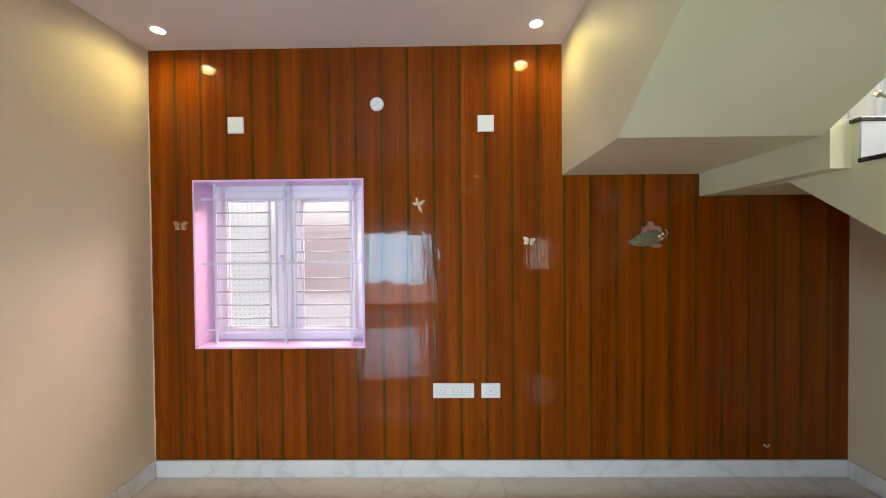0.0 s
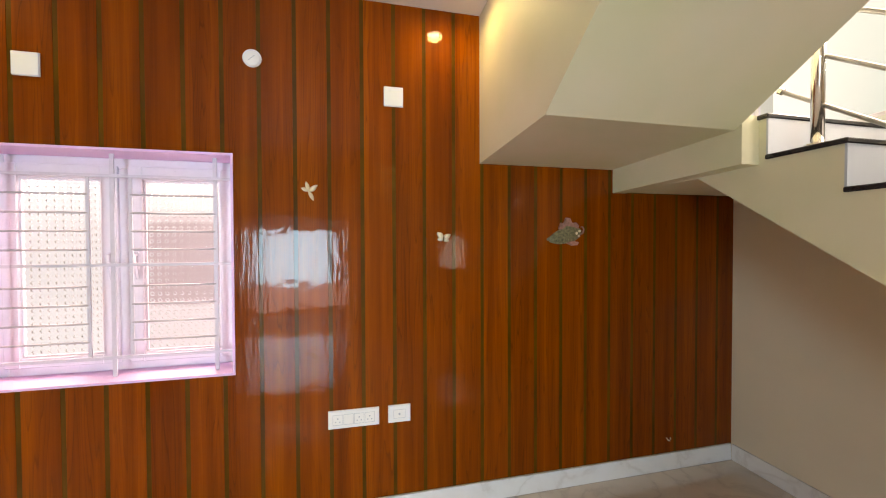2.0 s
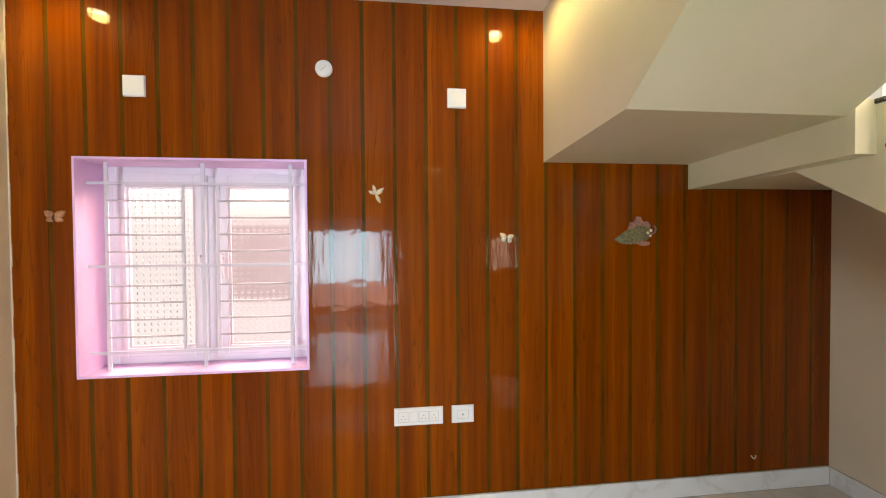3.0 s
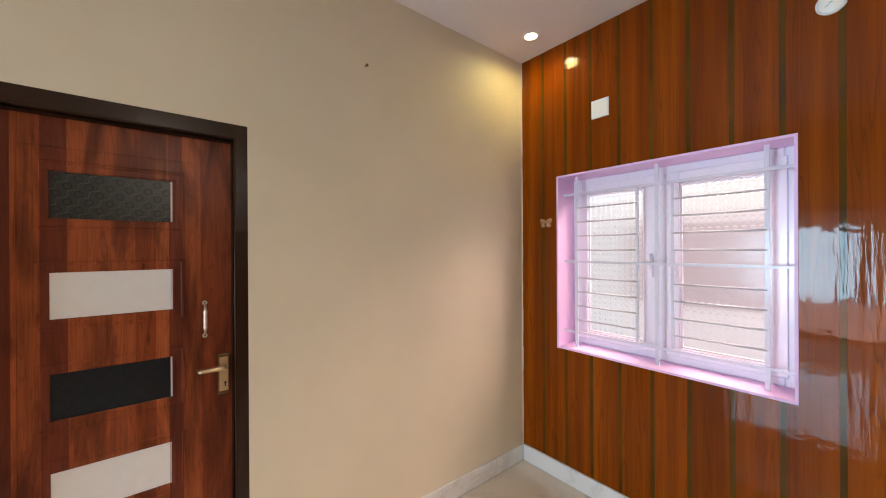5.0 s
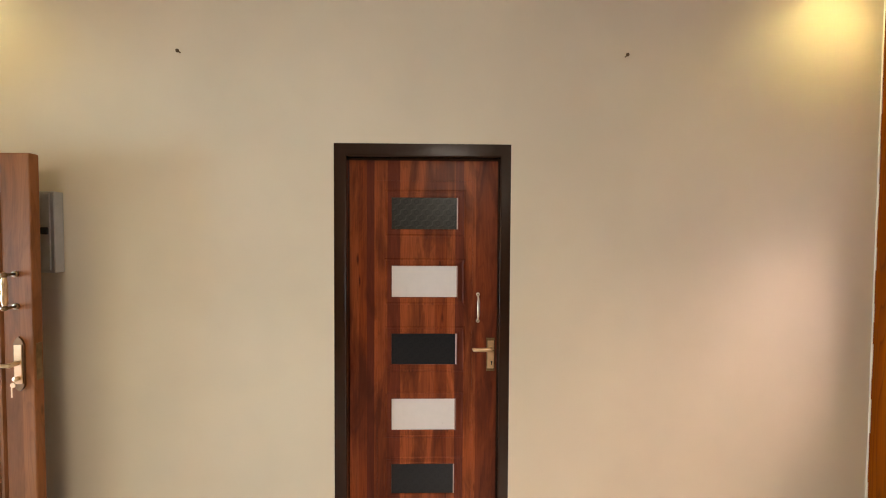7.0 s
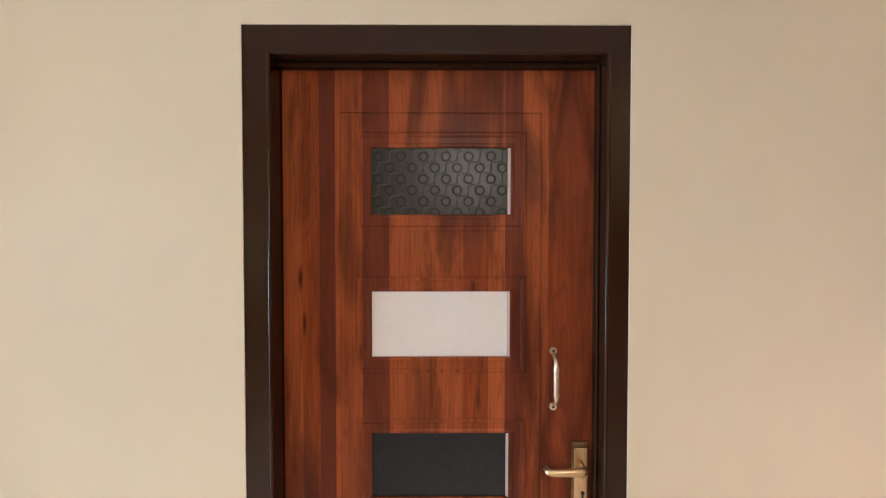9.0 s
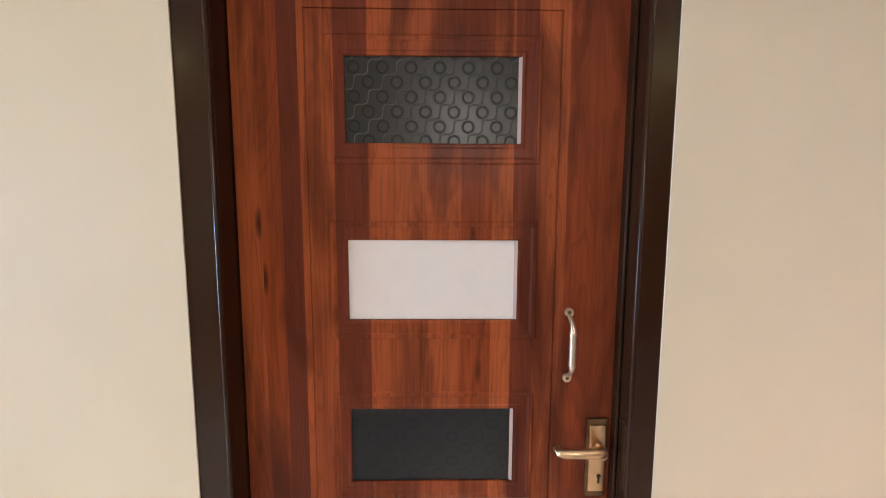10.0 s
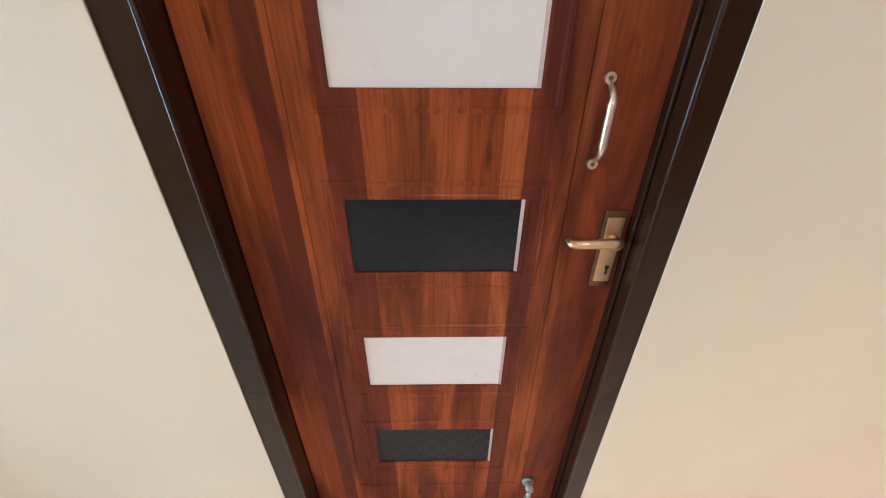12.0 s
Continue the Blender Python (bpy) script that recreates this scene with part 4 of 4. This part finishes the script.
def butterfly(x, z, size, mat, label, tilt=0.0):
    b = thing("butterfly_ornament", label, "wall ornament", "wall butterflies")
    for sgn in (-1, 1):
        for ang, ln, wd in ((0.62, 0.62, 0.38), (-0.35, 0.45, 0.34)):
            a = ang if sgn > 0 else math.pi - ang
            part("wing", petal(bmesh.new(), x, z, a + tilt, ln * size, wd * size), mat, b, "", True)
    bm = bmesh.new()
    tube(bm, [(x, N - 0.012, z - 0.16 * size), (x, N - 0.016, z), (x, N - 0.012, z + 0.14 * size)], [0.003, 0.005, 0.003], 10)
    part("body", bm, NAIL, b, "", True)


butterfly(-1.601, 1.742, 0.095, RUST_WING, "brown butterfly ornament stuck on a wooden board", 0.0)
butterfly(0.792, 1.616, 0.080, IVORY, "ivory and brown butterfly ornament stuck on the boards", -0.15)

fl = thing("flower_ornament", "ivory dragonfly-like flower ornament stuck on the boards", "wall ornament")
for ang, ln in ((-1.15, 0.058), (2.8, 0.042), (1.85, 0.052), (0.62, 0.056), (0.35, 0.040)):
    part("petal", petal(bmesh.new(), 0.040, 1.876, ang, ln, 0.020), IVORY, fl, "", True)

fish = thing("fish_ornament", "mottled green fish ornament with a pink fin on the boards", "wall ornament")
FX0, FZ0 = 1.60, 1.640
bm = bmesh.new()
n = 28
rim, low, crown = [], [], None
for i in range(n):
    a = 2 * math.pi * i / n
    rx = 0.110 if math.cos(a) > 0 else 0.130
    rz = 0.072 if math.sin(a) > 0 else 0.050
    w = 1 + 0.05 * math.sin(5 * a) + 0.03 * math.sin(9 * a)
    px, pz = rx * math.cos(a) * w, rz * math.sin(a) * w
    if math.cos(a) < 0:
        pz *= 1 - 0.45 * abs(math.cos(a))
    rim.append((FX0 + px, FZ0 - 0.012 + pz + 0.20 * px))
vr = [bm.verts.new((x, N, z)) for x, z in rim]
vm = [bm.verts.new((FX0 + (x - FX0) * 0.82, N - 0.012, FZ0 + (z - FZ0) * 0.82)) for x, z in rim]
vt = [bm.verts.new((FX0 + (x - FX0) * 0.4, N - 0.020, FZ0 + (z - FZ0) * 0.4)) for x, z in rim]
for a, b in ((vr, vm), (vm, vt)):
    for i in range(n):
        bm.faces.new((a[i], a[(i + 1) % n], b[(i + 1) % n], b[i]))
bm.faces.new(vt)
part("fish_body", bm, FISH_GREEN, fish, "", True)
bm = bmesh.new()
prism(bm, [(1.545, 1.675), (1.560, 1.715), (1.580, 1.712), (1.598, 1.748), (1.625, 1.745), (1.640, 1.715), (1.668, 1.718), (1.690, 1.695), (1.672, 1.660), (1.610, 1.665)], "y", N - 0.012, N)
part("back_fin", bm, FISH_PINK, fish, "dusty pink fin")
bm = bmesh.new()
prism(bm, [(1.600, 1.585), (1.640, 1.568), (1.680, 1.572), (1.690, 1.590), (1.640, 1.600)], "y", N - 0.010, N)
part("belly_fin", bm, FISH_PINK, fish)
for x, z, r in ((1.668, 1.648, 0.010), (1.690, 1.662, 0.009), (1.686, 1.630, 0.008)):
    bm = bmesh.new()
    bmesh.ops.create_uvsphere(bm, u_segments=12, v_segments=8, radius=r, matrix=Matrix.Translation((x, N - 0.014, z)))
    part("pearl", bm, IVORY, fish, "", True)
bm = bmesh.new()
tube(bm, [(1.698, N - 0.014, 1.640), (1.716, N - 0.014, 1.652), (1.722, N - 0.014, 1.672), (1.712, N - 0.014, 1.690), (1.700, N - 0.014, 1.688)], [0.004, 0.005, 0.005, 0.004, 0.003], 8)
part("feeler", bm, FISH_PINK, fish, "", True)

hook = thing("wall_hook", "tiny pale hook near the foot of the boards", "hook")
bm = bmesh.new()
tube(bm, [(2.380, N - 0.004, 0.226), (2.386, N - 0.012, 0.214), (2.397, N - 0.014, 0.210), (2.407, N - 0.012, 0.219), (2.408, N - 0.008, 0.228)], 0.004, 8)
part("wire", bm, IVORY, hook, "", True)
for y, z in ((-1.236, 2.520), (0.911, 2.530)):
    nl = thing("wall_screw", "small rusty screw in the cream wall", "screw", "wall screws")
    bm = cyl(bmesh.new(), (W - 0.005, y, z), (W + 0.022, y, z), 0.0035, 10)
    cyl(bm, (W + 0.020, y, z), (W + 0.025, y, z), 0.009, 14, 0.006)
    part("shank", bm, NAIL, nl)

# ---- outside the main door ----
structure("ground", box((-40, -60, -0.55), (40, S - 0.2, -0.45)), CONCRETE, "sunlit concrete yard", "ground")
structure("porch", box((-6.0, -4.95, -0.45), (5.0, S - 0.2, -0.06)), CONCRETE, "raised concrete porch", "porch")
# unseen slab, drawn far west so the sun stays off the porch
structure("porch_roof", box((-6.0, -5.4, 2.40), (5.0, S - 0.2, 2.55)), CEILING, "unseen porch roof slab that keeps the sun off the porch", "roof")
structure("porch_beam", box((-6.0, -5.0, 1.90), (5.0, -4.85, 2.40)), CEILING, "white beam along the porch roof", "beam")
structure("compound_wall", box((-8, -5.10, -0.45), (8, -4.96, 0.62)), COMPOUND, "pinkish brown compound wall", "wall")

# ---- boards and tiles ----
EDGES = [W] + [-1.626 + 0.1774 * k for k in range(26)] + [E]
GAP = 0.0105


def board_mesh(x0, x1, z0, z1):
    """A board with chamfered long edges, facing -y."""
    bm = bmesh.new()
    c = 0.0004
    pts = [(x0, N + 0.0115), (x0, N + c), (x0 + c, N), (x1 - c, N), (x1, N + c), (x1, N + 0.0115)]
    prism(bm, pts, "z", z0, z1)
    return bm


for i, (a, b) in enumerate(zip(EDGES, EDGES[1:])):
    x0 = a + (GAP if i else 0.001)
    x1 = b - (GAP if i < len(EDGES) - 2 else 0.001)
    # cut at the stair soffits and round the window
    cuts = sorted({x0, x1} | {c for c in (WX0 - 0.012, WX1 + 0.012, SX, LX0) if x0 < c < x1})
    for c0, c1 in zip(cuts, cuts[1:]):
        mid = (c0 + c1) / 2
        top = CEIL if mid < SX else 2.068 if mid < LX0 else 1.915
        spans = [(SKIRT_Z + 0.0045, WZ0 - 0.012), (WZ1 + 0.012, top)] if WX0 - 0.012 < mid < WX1 + 0.012 else [(SKIRT_Z + 0.0045, top)]
        for z0, z1 in spans:
            part("board", board_mesh(c0, c1, z0, z1), PLANK, wall_north)

STEP = 0.80
x = W + 0.012
while x < E - 0.012:
    x1 = min(x + STEP, E - 0.012)
    y = N - 0.012
    while y > S:
        y1 = max(y - STEP, S)
        part("tile", box((x + 0.0008, y1 + 0.0008, -0.008), (x1 - 0.0008, y - 0.0008, 0.0), 0.0006, 1), TILE, floor)
        y = y1
    x = x1
